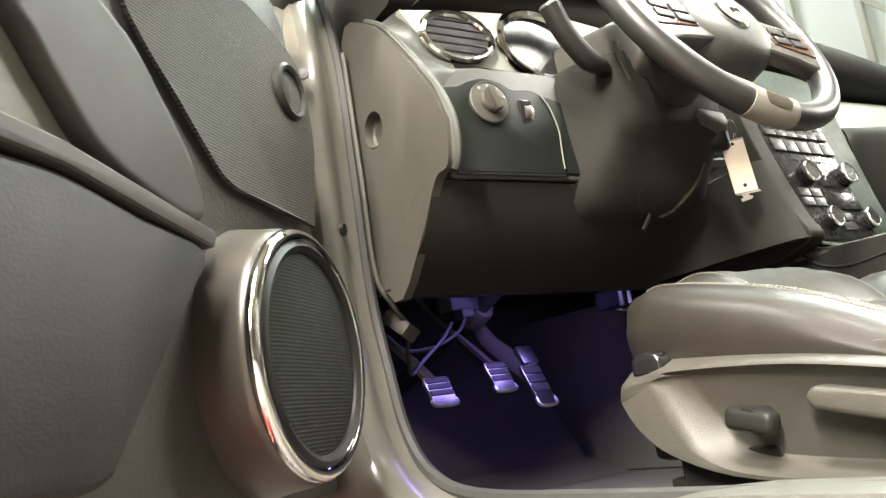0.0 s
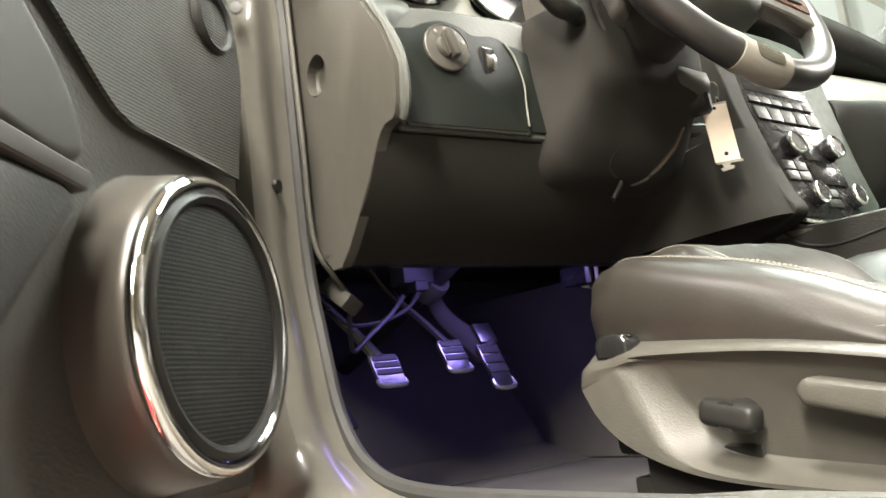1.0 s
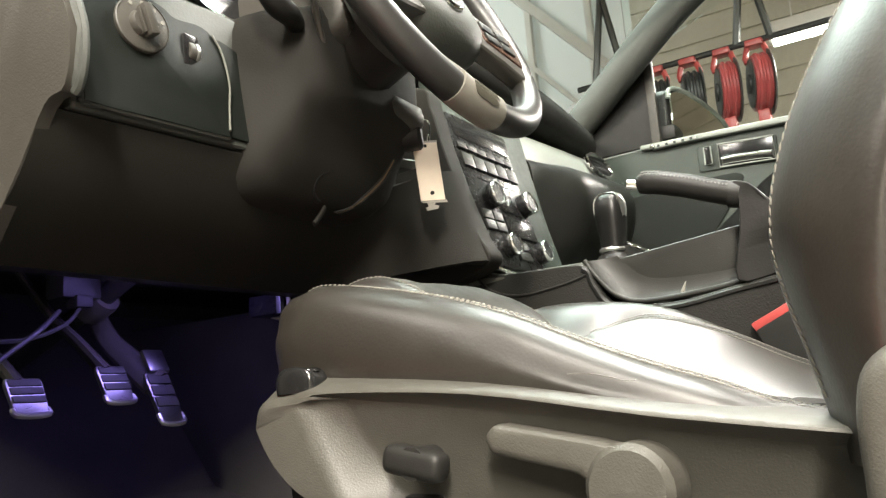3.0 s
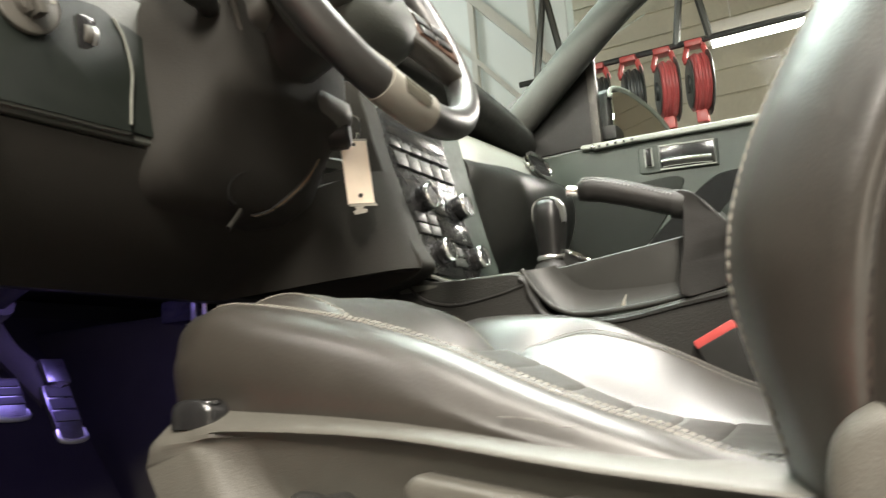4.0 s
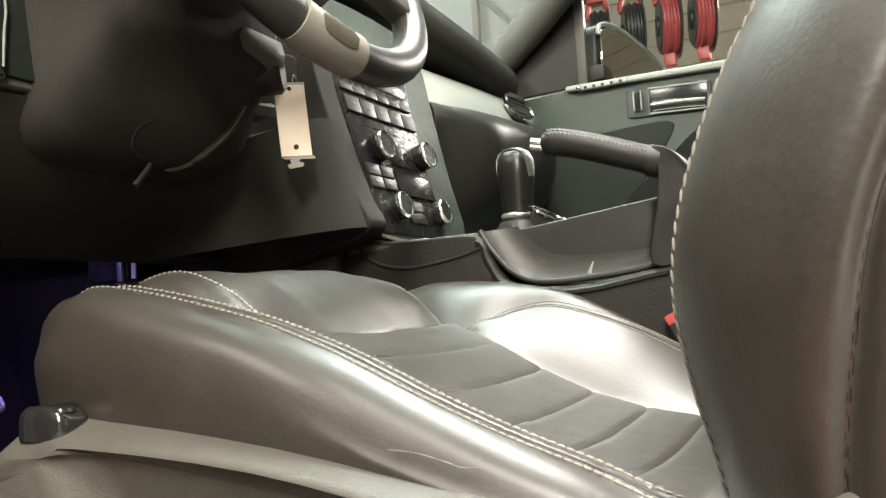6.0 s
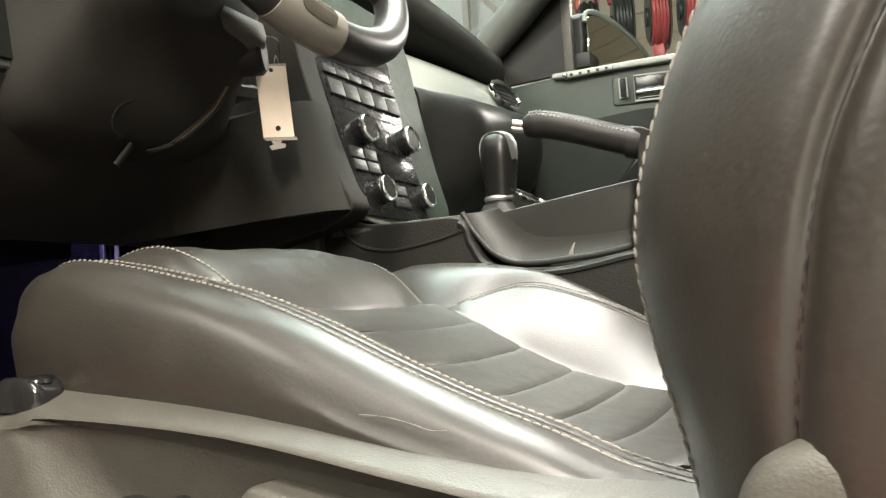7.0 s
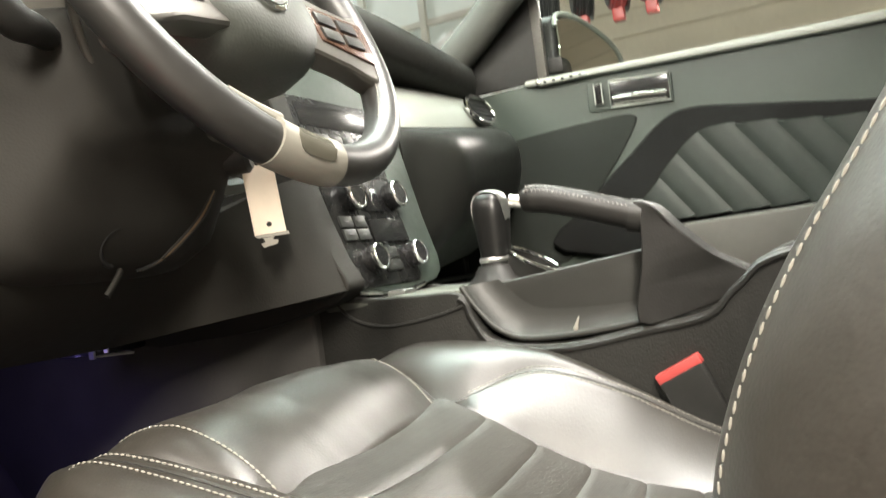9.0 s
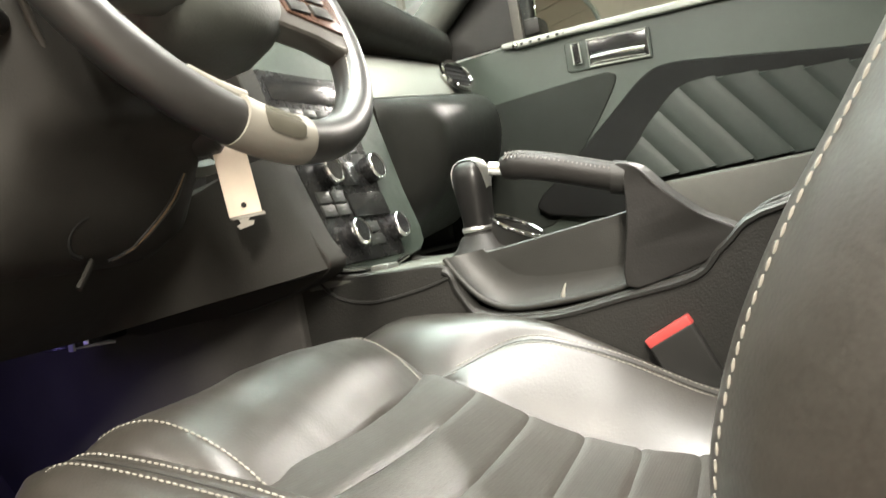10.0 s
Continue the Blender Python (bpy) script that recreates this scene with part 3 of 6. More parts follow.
def side_shell():
    ring = lambda pts, x: spline([(x + 14 * max(0, a + 0.092) ** 2, a, b) for a, b in pts], 4, closed=True)
    deep = lambda pts, out: spline([(-0.6035 - out + 0.018 * max(0.0, min(1.0, (0.445 - 0.105 * max(0, -0.17 - a) - b) / 0.05)), a, b) for a, b in pts], 4, closed=True)
    rings = [ring(RIM_OUT, -0.560), ring(RIM_OUT, -0.572), ring([(a * 0.6 + c * 0.4, b * 0.6 + d * 0.4) for (a, b), (c, d) in zip(RIM_OUT, FRONT_LOW)], -0.5920), ring([(a * 0.2 + c * 0.8, b * 0.2 + d * 0.8) for (a, b), (c, d) in zip(RIM_OUT, FRONT_LOW)], -0.6105),
             ring(FRONT_LOW, -0.6130), ring([(a * 0.15 + c * 0.85, b * 0.15 + d * 0.85) for (a, b), (c, d) in zip(FRONT_LOW, RIM_TOP)], -0.6135), ring(RIM_TOP, -0.6125), ring([(a * 0.8 + c * 0.2, b * 0.8 + d * 0.2) for (a, b), (c, d) in zip(RIM_TOP, RIM_LOW)], -0.6085),
             deep([(a * 0.2 + c * 0.8, b * 0.2 + d * 0.8) for (a, b), (c, d) in zip(RIM_TOP, RIM_LOW)], 0.002), deep(RIM_LOW, 0.0)]
    return loft(rings)


part("side_trim", side_shell(), TRIM, SEAT, "grey plastic side trim with a recessed middle", smooth=45)
part("front_skirt", block((-0.588, -0.235, 0.322), (-0.572, -0.118, 0.372), 0.006, 3), PLASTIC_DARK, SEAT, "black end of the seat rail")
SWITCH = ((0.98, 0.0), (1.0, 0.004), (1.0, 0.011), (0.93, 0.0155), (0.80, 0.0175))
sw = part("seat_switch", loft([[Vector((-0.5975 + 0.0125 * k * math.copysign(abs(math.cos(a)) ** 0.6, math.cos(a)), -0.1150 + 0.0205 * k * math.copysign(abs(math.sin(a)) ** 0.6, math.sin(a)), 0.4490 + h * 1.0 + 0.0022 * math.cos(2 * a) * (h > 0.012))) for a in [i * math.tau / 32 for i in range(32)]] for k, h in SWITCH]), GLOSS, SEAT, "glossy black rocker switch", smooth=60)
part("switch_dimple", lathe([(0.0085, 0), (0.0075, 0.0020), (0.0040, 0.0030), (0.0, 0.0030)], Matrix.Translation((-0.5990, -0.1240, 0.4647)), 20), GLOSS, sw)
part("switch_dimple", lathe([(0.0060, 0), (0.0050, 0.0016), (0.0, 0.0020)], Matrix.Translation((-0.5990, -0.1050, 0.4647)), 16), GLOSS, sw)
part("lumbar_knob", moved(block((-0.010, -0.024, -0.0105), (0.010, 0.024, 0.0105), 0.009, 5), pose(-0.614, -0.229, 0.395, 12, 0, 0)), PLASTIC_DARK, SEAT, "black recline knob", smooth=60)
part("lumbar_stem", lathe([(0.011, 0), (0.011, 0.03)], facing((-0.592, -0.23, 0.395), (-1, 0, 0)), 16), PLASTIC_DARK, SEAT)
lev = part("height_lever", plate([(-0.286, 0.410), (-0.294, 0.418), (-0.36, 0.405), (-0.388, 0.398), (-0.40, 0.378), (-0.375, 0.356), (-0.350, 0.385), (-0.290, 0.399)],
                                 lambda a, b, c: Vector((-0.595 - c, a, b)), 0.026, 0.008, 3), TRIM, SEAT, "grey pump lever")
part("lever_hub", lathe([(0.027, 0), (0.027, 0.028), (0.023, 0.033), (0.0, 0.034)], facing((-0.594, -0.381, 0.376), (-1, 0, 0)), 28), TRIM, lev)
part("seat_rail", block((-0.585, -0.58, 0.30), (-0.555, -0.10, 0.345), 0.004), PLASTIC_DARK, SEAT)
part("seat_rail", block((-0.20, -0.58, 0.30), (-0.17, -0.10, 0.38), 0.004), PLASTIC_DARK, SEAT)

# backrest
FRONT = smooth_table([(0.34, -0.500), (0.434, -0.482), (0.469, -0.474), (0.50, -0.469), (0.523, -0.470), (0.548, -0.476), (0.582, -0.490), (0.618, -0.511), (0.659, -0.540), (0.75, -0.600), (0.90, -0.68), (1.10, -0.76)], 5)


BACKSEAM = smooth_table([(0.36, -0.524), (0.45, -0.529), (0.50, -0.537), (0.53, -0.545), (0.56, -0.559), (0.59, -0.577), (0.65, -0.617), (0.75, -0.680), (0.90, -0.76), (1.12, -0.84)], 5)


def back_ring(z, fine=3):
    y = lerp(FRONT, z)
    ring = spline([(-0.578, y, z), (-0.592, y - 0.002, z), (-0.622, y - 0.018, z), (-0.650, y - 0.050, z), (-0.664, y - 0.090, z), (-0.667, y - 0.15, z), (-0.655, y - 0.22, z), (-0.56, y - 0.24, z),
                   (-0.49, y - 0.12, z), (-0.525, y - 0.03, z), (-0.560, y - 0.004, z)], fine, closed=True)
    for p in ring:
        if p.x < -0.60:
            d = p.y - lerp(BACKSEAM, z)
            p.x += 0.0046 * math.exp(-(d / 0.0034) ** 2) - 0.0016 * math.exp(-((abs(d) - 0.014) / 0.009) ** 2) + 0.0006 * noise.noise(Vector((0.0, 30 * p.y, 26 * z)))
    return ring


def back_bolster():
    return loft([back_ring(0.385 + i * 0.008, 24) for i in range(91)])


part("backrest_bolster", back_bolster(), LEATHER, SEAT, smooth=60)
part("backrest", loft([spline([(-0.52, lerp(FRONT, z) - 0.06, z), (-0.37, lerp(FRONT, z) - 0.10, z), (-0.20, lerp(FRONT, z) - 0.06, z), (-0.15, lerp(FRONT, z) - 0.02, z), (-0.10, lerp(FRONT, z) - 0.06, z), (-0.10, lerp(FRONT, z) - 0.2, z), (-0.37, lerp(FRONT, z) - 0.24, z), (-0.6, lerp(FRONT, z) - 0.22, z)], 3, closed=True)
                           for z in [0.40 + 0.035 * i for i in range(21)]]), LEATHER, SEAT, smooth=60)
edge = [(-0.5960, lerp(FRONT, z) - 0.0030, z) for z in [0.42 + 0.006 * i for i in range(108)]]
part("stitching", stitches(edge, 0.0050, 0.0012, 0.0008, 0.0006), THREAD, SEAT, "coarse pale edge stitching")
seam_back = []
for i in range(150):
    z = 0.41 + 0.0042 * i
    side_pts = [p for p in back_ring(z, 24) if p.x < -0.60]
    seam_back.append(min(side_pts, key=lambda p: abs(p.y - lerp(BACKSEAM, z))).copy() + Vector((-0.0003, 0, 0)))
seam_back = spline(seam_back[::5], 4)
# matte black strip sunk in the groove paints the shade of the valley
part("seam", tube([p + Vector((0.0012, 0, 0)) for p in seam_back], 0.0012, 6), VENTBLACK, SEAT, "bolster seam with its shade as a black strip")
part("stitching", stitches([p + Vector((0.0004, 0.0012, 0)) for p in seam_back], 0.0034, 0.0024, 0.0004), VENTBLACK, SEAT, "dark stitching along the seam")
hinge_line = [(p.x, p.y) for p in spline([(-0.506, 0.385, 0), (-0.507, 0.415, 0), (-0.514, 0.4360, 0), (-0.534, 0.4475, 0), (-0.565, 0.4440, 0), (-0.61, 0.420, 0), (-0.64, 0.34, 0), (-0.53, 0.335, 0), (-0.508, 0.355, 0)], 4, closed=True)]
part("hinge_cover", plate(hinge_line, lambda a, b, c: Vector((-0.600 - c, a, b)), 0.056, 0.020, 5), TRIM, SEAT, "grey plastic hinge cover", smooth=60)

# ---- seat belt buckle ----
BUCKLE = thing("belt_buckle", "black seat belt buckle with a red release button", "seat belt buckle", (-0.10, -0.39, 0.40))
part("housing", plate([(-0.352, 0.487), (-0.395, 0.507), (-0.437, 0.40), (-0.395, 0.38)], lambda a, b, c: Vector((-0.112 + c, a, b)), 0.022, 0.005, 3), PLASTIC_DARK, BUCKLE)
part("release_button", plate([(-0.349, 0.494), (-0.391, 0.514), (-0.396, 0.505), (-0.354, 0.485)], lambda a, b, c: Vector((-0.111 + c, a, b)), 0.020, 0.002, 2), RED, BUCKLE, "red push button")

# ---- dashboard ----
DASHBOARD = thing("dashboard", "charcoal grained dashboard with satin silver fascia and open end panel", "dashboard", (0, 0.2, 0.60))


def plate_with_hole(outline, hole, place, depth, bevel=0.0):
    """A slab with one opening through it."""
    bm = bmesh.new()
    loops = []
    for ring in (outline, hole):
        vs = [bm.verts.new(place(a, b, 0)) for a, b in ring]
        loops += [bm.edges.new((vs[i], vs[(i + 1) % len(vs)])) for i in range(len(vs))]
    bmesh.ops.triangle_fill(bm, use_beauty=True, use_dissolve=False, edges=loops)
    faces = bm.faces[:]
    shift = place(0, 0, depth) - place(0, 0, 0)
    made = bmesh.ops.extrude_face_region(bm, geom=faces)
    bmesh.ops.translate(bm, vec=shift, verts=[g for g in made["geom"] if isinstance(g, bmesh.types.BMVert)])
    bmesh.ops.recalc_face_normals(bm, faces=bm.faces)
    return bm


def oval(cx, cy, rx, ry, n=28):
    return [(cx + rx * math.cos(i * math.tau / n), cy + ry * math.sin(i * math.tau / n)) for i in range(n)]


cap_line = [(p.x, p.y) for p in spline([(0.215, 0.945, 0), (0.150, 0.940, 0), (0.091, 0.882, 0), (0.035, 0.806, 0), (0.012, 0.753, 0), (0.018, 0.706, 0), (0.046, 0.696, 0), (0.092, 0.636, 0), (0.165, 0.579, 0), (0.235, 0.72, 0)], 4, closed=True)]
cap = part("end_panel", plate_with_hole(cap_line, oval(0.163, 0.800, 0.022, 0.024), lambda a, b, c: Vector((-0.712 + c, a, b)), 0.012), PLASTIC, DASHBOARD, "grained end panel with a finger hole")
part("finger_hole", lathe([(0.0225, 0.0), (0.0225, -0.011), (0.019, -0.014), (0.0, -0.015), (0.0, -0.018), (0.027, -0.018), (0.027, -0.001)], facing((-0.7115, 0.163, 0.800), (-1, 0, 0)), 28, False), PLASTIC, cap)
cap_edge = [Vector((-0.702, a - 0.004, b)) for a, b in cap_line[3:22]]
part("end_bead", tube(cap_edge, 0.0045, 8), DASH, DASHBOARD, "rolled edge of the dashboard")

KNEE = material("knee_panel_skin", (0.021, 0.0202, 0.0175), 0.7, grain=0.25, grain_size=600, kind="leather", spec=0.12)
# driver's side: knee panel, lamp panel, silver fascia, top
knee_top = lambda x: lerp([(-0.70, 0.060), (-0.43, 0.038), (-0.33, 0.052), (-0.1, 0.055)], x)


def knee(u, v):
    x = -0.711 + 0.581 * u
    w = max(0.0, min(1.0, (u - 0.72) / 0.26))
    w = w * w * (3 - 2 * w)
    y = knee_top(x) * (1 - v) + 0.170 * v - 0.012 * math.sin(math.pi * v)
    z = 0.703 - 0.107 * v - 0.01 * math.sin(math.pi * v)
    return Vector((x, y + (0.010 - 0.038 * v - y) * w, z + (0.012 * v + 0.035 * (1 - v)) * w))


part("knee_panel", sheet(knee, 40, 12, 0.012),
     KNEE, DASHBOARD, "plain knee panel", smooth=60)
part("under_cover", block((-0.712, 0.168, 0.592), (0.70, 0.225, 0.600), 0.003), PLASTIC_DARK, DASHBOARD)
part("dash_core", block((-0.685, 0.10, 0.66), (0.685, 0.76, 0.90), 0.02), PLASTIC_DARK, DASHBOARD)
lamp_place = lambda a, b, c: Vector((a, 0.052 + 0.10 * (b - 0.76) + 0.10 * (a + 0.69) * -1 * 0.8 - c + 0.006, b))
lamp_outline = [(p.x, p.y) for p in spline([(-0.676, 0.706, 0), (-0.681, 0.712, 0), (-0.685, 0.765, 0), (-0.682, 0.806, 0), (-0.676, 0.813, 0), (-0.660, 0.815, 0), (-0.646, 0.822, 0), (-0.622, 0.829, 0), (-0.598, 0.825, 0), (-0.582, 0.817, 0), (-0.552, 0.818, 0), (-0.534, 0.803, 0), (-0.524, 0.764, 0), (-0.530, 0.712, 0), (-0.536, 0.706, 0), (-0.60, 0.706, 0)], 4, closed=True)]
part("dash_skin", plate([(-0.688, 0.700), (-0.688, 0.80), (-0.678, 0.828), (-0.655, 0.845), (-0.620, 0.849), (-0.52, 0.849), (-0.44, 0.838), (-0.34, 0.832), (-0.34, 0.70)], lambda a, b, c: lamp_place(a, b, c - 0.012), 0.020, 0.005, 3), DASH, DASHBOARD, "grained dashboard skin")
BEAD_Y = [(0.690, 0.040), (0.700, 0.026), (0.712, 0.012), (0.753, 0.006), (0.806, 0.028), (0.845, 0.058), (0.882, 0.085), (0.93, 0.125)]


def ramp(u, v):
    z = 0.706 + 0.222 * v
    y0 = lerp(BEAD_Y, z) - 0.002
    x1 = lerp([(0.70, -0.682), (0.80, -0.680), (0.825, -0.670), (0.842, -0.652), (0.862, -0.640), (0.884, -0.668), (0.905, -0.686), (0.928, -0.702)], z)
    y1 = lamp_place(x1, z, 0.009).y if z < 0.842 else lerp([(0.842, lamp_place(x1, 0.842, 0.009).y), (0.864, 0.078), (0.93, 0.084)], z)
    w = u * u * (3 - 2 * u)
    return Vector((-0.706 + (x1 + 0.706) * u, y0 + (y1 - y0) * w, z))


part("skin_return", sheet(ramp, 8, 28, 0.004), DASH, DASHBOARD, "grained return of the dashboard skin", smooth=60)
part("column_panel", plate([(-0.545, 0.708), (-0.545, 0.816), (-0.520, 0.812), (-0.475, 0.796), (-0.36, 0.79), (-0.36, 0.704)], lamp_place, 0.012, 0.003), LAMPPANEL, DASHBOARD, "dark panel beside the steering column")
PANEL = part("lamp_panel", plate(lamp_outline, lamp_place, 0.016, 0.003), LAMPPANEL, DASHBOARD, "dark panel that holds the headlamp switch")
rim_pts = [lamp_place(a, b, 0.012) for a, b in lamp_outline]
part("panel_bead", tube(rim_pts, 0.003, 6, closed=True), DASH, PANEL)
part("panel_line", tube(spline([lamp_place(-0.541, 0.812, 0.0175), lamp_place(-0.531, 0.795, 0.0175), lamp_place(-0.5255, 0.764, 0.0175), lamp_place(-0.5285, 0.738, 0.0175), lamp_place(-0.531, 0.712, 0.0175)], 5), 0.0011, 8), RECESSLINE, PANEL, "bright edge line")
k = facing(lamp_place(-0.622, 0.795, 0.016), (-0.10, -1, 0.10))
SW = part("headlamp_switch", lathe([(0.027, 0), (0.027, 0.004), (0.025, 0.005), (0.0, 0.005)], k, 36), PLASTIC, PANEL, "round headlamp switch")
part("switch_ring", lathe([(0.0275, 0.002), (0.0275, 0.0048), (0.0266, 0.0056), (0.0266, 0.002)], k, 36, False), TRIM, SW)
part("switch_knob", moved(join(lathe([(0.0145, 0.004), (0.0135, 0.009), (0.012, 0.011), (0, 0.011)], None, 28), block((-0.0045, -0.0155, 0.006), (0.0045, 0.0155, 0.020), 0.0022), block((-0.0075, -0.012, 0.006), (-0.0055, 0.012, 0.015), 0.0008), block((0.0055, -0.012, 0.006), (0.0075, 0.012, 0.015), 0.0008)), k @ Matrix.Rotation(radians(14), 4, "Z")), PLASTIC, SW, "dark ribbed turning knob")
for ang in (20, 55, 90, 125):
    part("switch_mark", lathe([(0.0022, 0), (0.0022, 0.0008), (0, 0.0008)], k @ Matrix.Translation((0.0215 * math.cos(radians(ang)), 0.0215 * math.sin(radians(ang)), 0.005)), 8), THREAD, SW)
d = lamp_place(-0.568, 0.787, 0.016)
DIM = part("dimmer", block(d + Vector((-0.009, -0.0015, -0.016)), d + Vector((0.009, 0.004, 0.016)), 0.0015), GLOSS, PANEL, "dimmer wheel housing")
part("dimmer_wheel", lathe([(0.0115, -0.005), (0.012, -0.004), (0.012, 0.0), (0.012, 0.004), (0.0115, 0.005)], facing(d + Vector((0.002, 0.007, 0)), (1, 0, 0)), 20), PLASTIC, DIM)
part("dimmer_edge", lathe([(0.0122, 0.003), (0.0126, 0.004), (0.0126, 0.006), (0.0122, 0.007)], facing(d + Vector((0.002, 0.007, 0)), (1, 0, 0)), 20), ALU, DIM)

fas = lambda a, b, c: Vector((a, 0.089 + 0.10 * (b - 0.87) - c * 0.995, b + c * 0.10))
fas_line = [(-0.704, 0.926), (-0.690, 0.905), (-0.672, 0.884), (-0.655, 0.869), (-0.635, 0.862), (-0.58, 0.861), (-0.52, 0.861), (-0.48, 0.853), (-0.44, 0.847), (-0.30, 0.850), (-0.16, 0.88), (-0.16, 0.975), (-0.30, 0.976), (-0.45, 0.962), (-0.60, 0.944), (-0.66, 0.934)]
part("silver_fascia", plate(fas_line, fas, 0.012, 0.003), SILVER, DASHBOARD, "satin silver instrument fascia")


def round_vent(at, normal, rx, ry, parent, name="air_vent"):
    m = facing(at, normal)
    ring = [m @ Vector((rx * math.cos(i * math.tau / 36), ry * math.sin(i * math.tau / 36), 0.004)) for i in range(36)]
    v = part(name, tube(ring, 0.0055, 8, closed=True), CHROME, parent, "chrome-ringed round air vent")
    cup = [[m @ Vector((rx * s * math.cos(i * math.tau / 28), ry * s * math.sin(i * math.tau / 28), h)) for i in range(28)] for s, h in ((1.0, 0.004), (0.93, 0.0015), (0.5, 0.001))]
    part("vent_well", loft(cup), VENTBLACK, v, "black vent well")
    for j in range(-2, 3):
        w = rx * math.sqrt(max(0.05, 1 - (j * 0.33) ** 2)) * 0.9
        part("slat", moved(block((-w, -0.0025, 0.0), (w, 0.0025, 0.005), 0.001), m @ Matrix.Translation((0, j * 0.33 * ry, 0)) @ Matrix.Rotation(radians(-25), 4, "X")), VENTBLACK, v)
    return v


round_vent(fas(-0.625, 0.898, 0.012), (-0.05, -0.99, 0.12), 0.052, 0.034, DASHBOARD)
for cx in (-0.485, -0.300):
    m = facing(fas(cx, 0.906, 0.010), (0, -0.99, 0.10))
    ring = [m @ Vector((0.070 * math.cos(i * math.tau / 40), 0.050 * math.sin(i * math.tau / 40), 0.006)) for i in range(40)]
    g = part("gauge_ring", tube(ring, 0.007, 8, closed=True), CHROME, DASHBOARD, "chrome gauge surround")
    part("gauge_face", moved(lathe([(0.067, 0.001), (0.067, 0.003), (0.0, 0.003)], None, 36), m @ Matrix.Diagonal((1, 0.71, 1, 1))), GLOSS, g, "black gauge face")
part("dash_top", loft([[Vector((x, y + 0.05 * (abs(x) / 0.7) ** 2, z)) for y, z in ((0.115, 0.954), (0.078, 0.958), (0.066, 0.968), (0.060, 0.990), (0.067, 1.018), (0.10, 1.044), (0.22, 1.058), (0.45, 1.03), (0.66, 0.985), (0.66, 0.90), (0.2, 0.90))] for x in [-0.69 + 0.092 * i for i in range(16)]]),
     DULL, DASHBOARD, "soft dashboard top", smooth=60)
part("cluster_hood", loft([[Vector((-0.39 + 0.25 * math.sin(a) * s, 0.045 + o, 0.958 + 0.050 * math.cos(a) * s)) for a in [radians(-90 + 15 * i) for i in range(13)]] for s, o in ((1.0, 0.0), (1.06, 0.0), (1.08, 0.15), (0.9, 0.3))], cap=False, closed=False),
     DULL, DASHBOARD, smooth=60)

# centre stack
ST = lambda x, h, c=0.0: Vector((x, 0.27 * (h - 0.72) - 0.966 * c, h + 0.26 * c))
bezel = [(p.x, p.y) for p in spline([(-0.114, 0.625, 0), (-0.114, 0.70, 0), (-0.114, 0.80, 0), (-0.114, 0.90, 0), (-0.06, 0.93, 0), (0.10, 0.93, 0), (0.16, 0.90, 0), (0.150, 0.80, 0), (0.140, 0.70, 0), (0.135, 0.622, 0), (0.05, 0.605, 0), (-0.06, 0.605, 0)], 3, closed=True)]
STACK = part("console_face", plate(bezel, lambda a, b, c: ST(a, b, c - 0.022), 0.018, 0.005), GREENGREY, DASHBOARD, "green-grey centre stack surround")
RADIO = part("radio", plate([(-0.096, 0.612), (-0.106, 0.80), (-0.107, 0.842), (-0.100, 0.850), (0.078, 0.850), (0.083, 0.844), (0.075, 0.806), (0.061, 0.612)], lambda a, b, c: ST(a, b, c - 0.011), 0.010, 0.002), RADIOBLACK, STACK, "black radio and climate face")


def key(x0, h0, x1, h1, mat=None, up=0.004, name="button"):
    if mat is None:
        cx, ch = (x0 + x1) / 2, (h0 + h1) / 2
        part("button_mark", plate([(cx - 0.005, ch - 0.0008), (cx + 0.005, ch - 0.0008), (cx + 0.005, ch + 0.0008), (cx - 0.005, ch + 0.0008)], lambda a, b, c: ST(a, b, c + 0.0018), 0.0006, 0.0), MARK, RADIO)
    mat = mat or BUTTON
    return part(name, plate([(x0, h0), (x1, h0), (x1, h1), (x0, h1)], lambda a, b, c: ST(a, b, c - 0.002), up, 0.0012), mat, RADIO)


for i in range(6):
    key(-0.098 + 0.028 * i, 0.792, -0.0715 + 0.028 * i, 0.802)
for i in range(5):
    key(-0.096 + 0.0333 * i, 0.764, -0.0645 + 0.0333 * i, 0.785)
key(-0.094, 0.812, 0.068, 0.842, GLOSS, 0.002, "display")
key(-0.070, 0.747, 0.050, 0.751, GLOSS, 0.001, "disc_slot")
key(-0.022, 0.704, 0.022, 0.734, GLOSS, 0.003, "display")
for i in range(2):
    for j in range(2):
        key(-0.090 + 0.030 * i, 0.668 + 0.016 * j, -0.063 + 0.030 * i, 0.682 + 0.016 * j)
key(-0.026, 0.664, 0.062, 0.694, GLOSS, 0.004, "climate_display")
for i in range(2):
    key(-0.018, 0.628 + 0.016 * i, 0.018, 0.641 + 0.016 * i)
part("trim_line", tube([ST(-0.102, 0.607, -0.001), ST(-0.02, 0.600, 0.0), ST(0.02, 0.600, 0.0), ST(0.062, 0.607, -0.001)], 0.003, 8), CHROME, STACK, "thin chrome line")
KNOBFACE = material("knob_face", (0.11, 0.125, 0.16), 0.12)
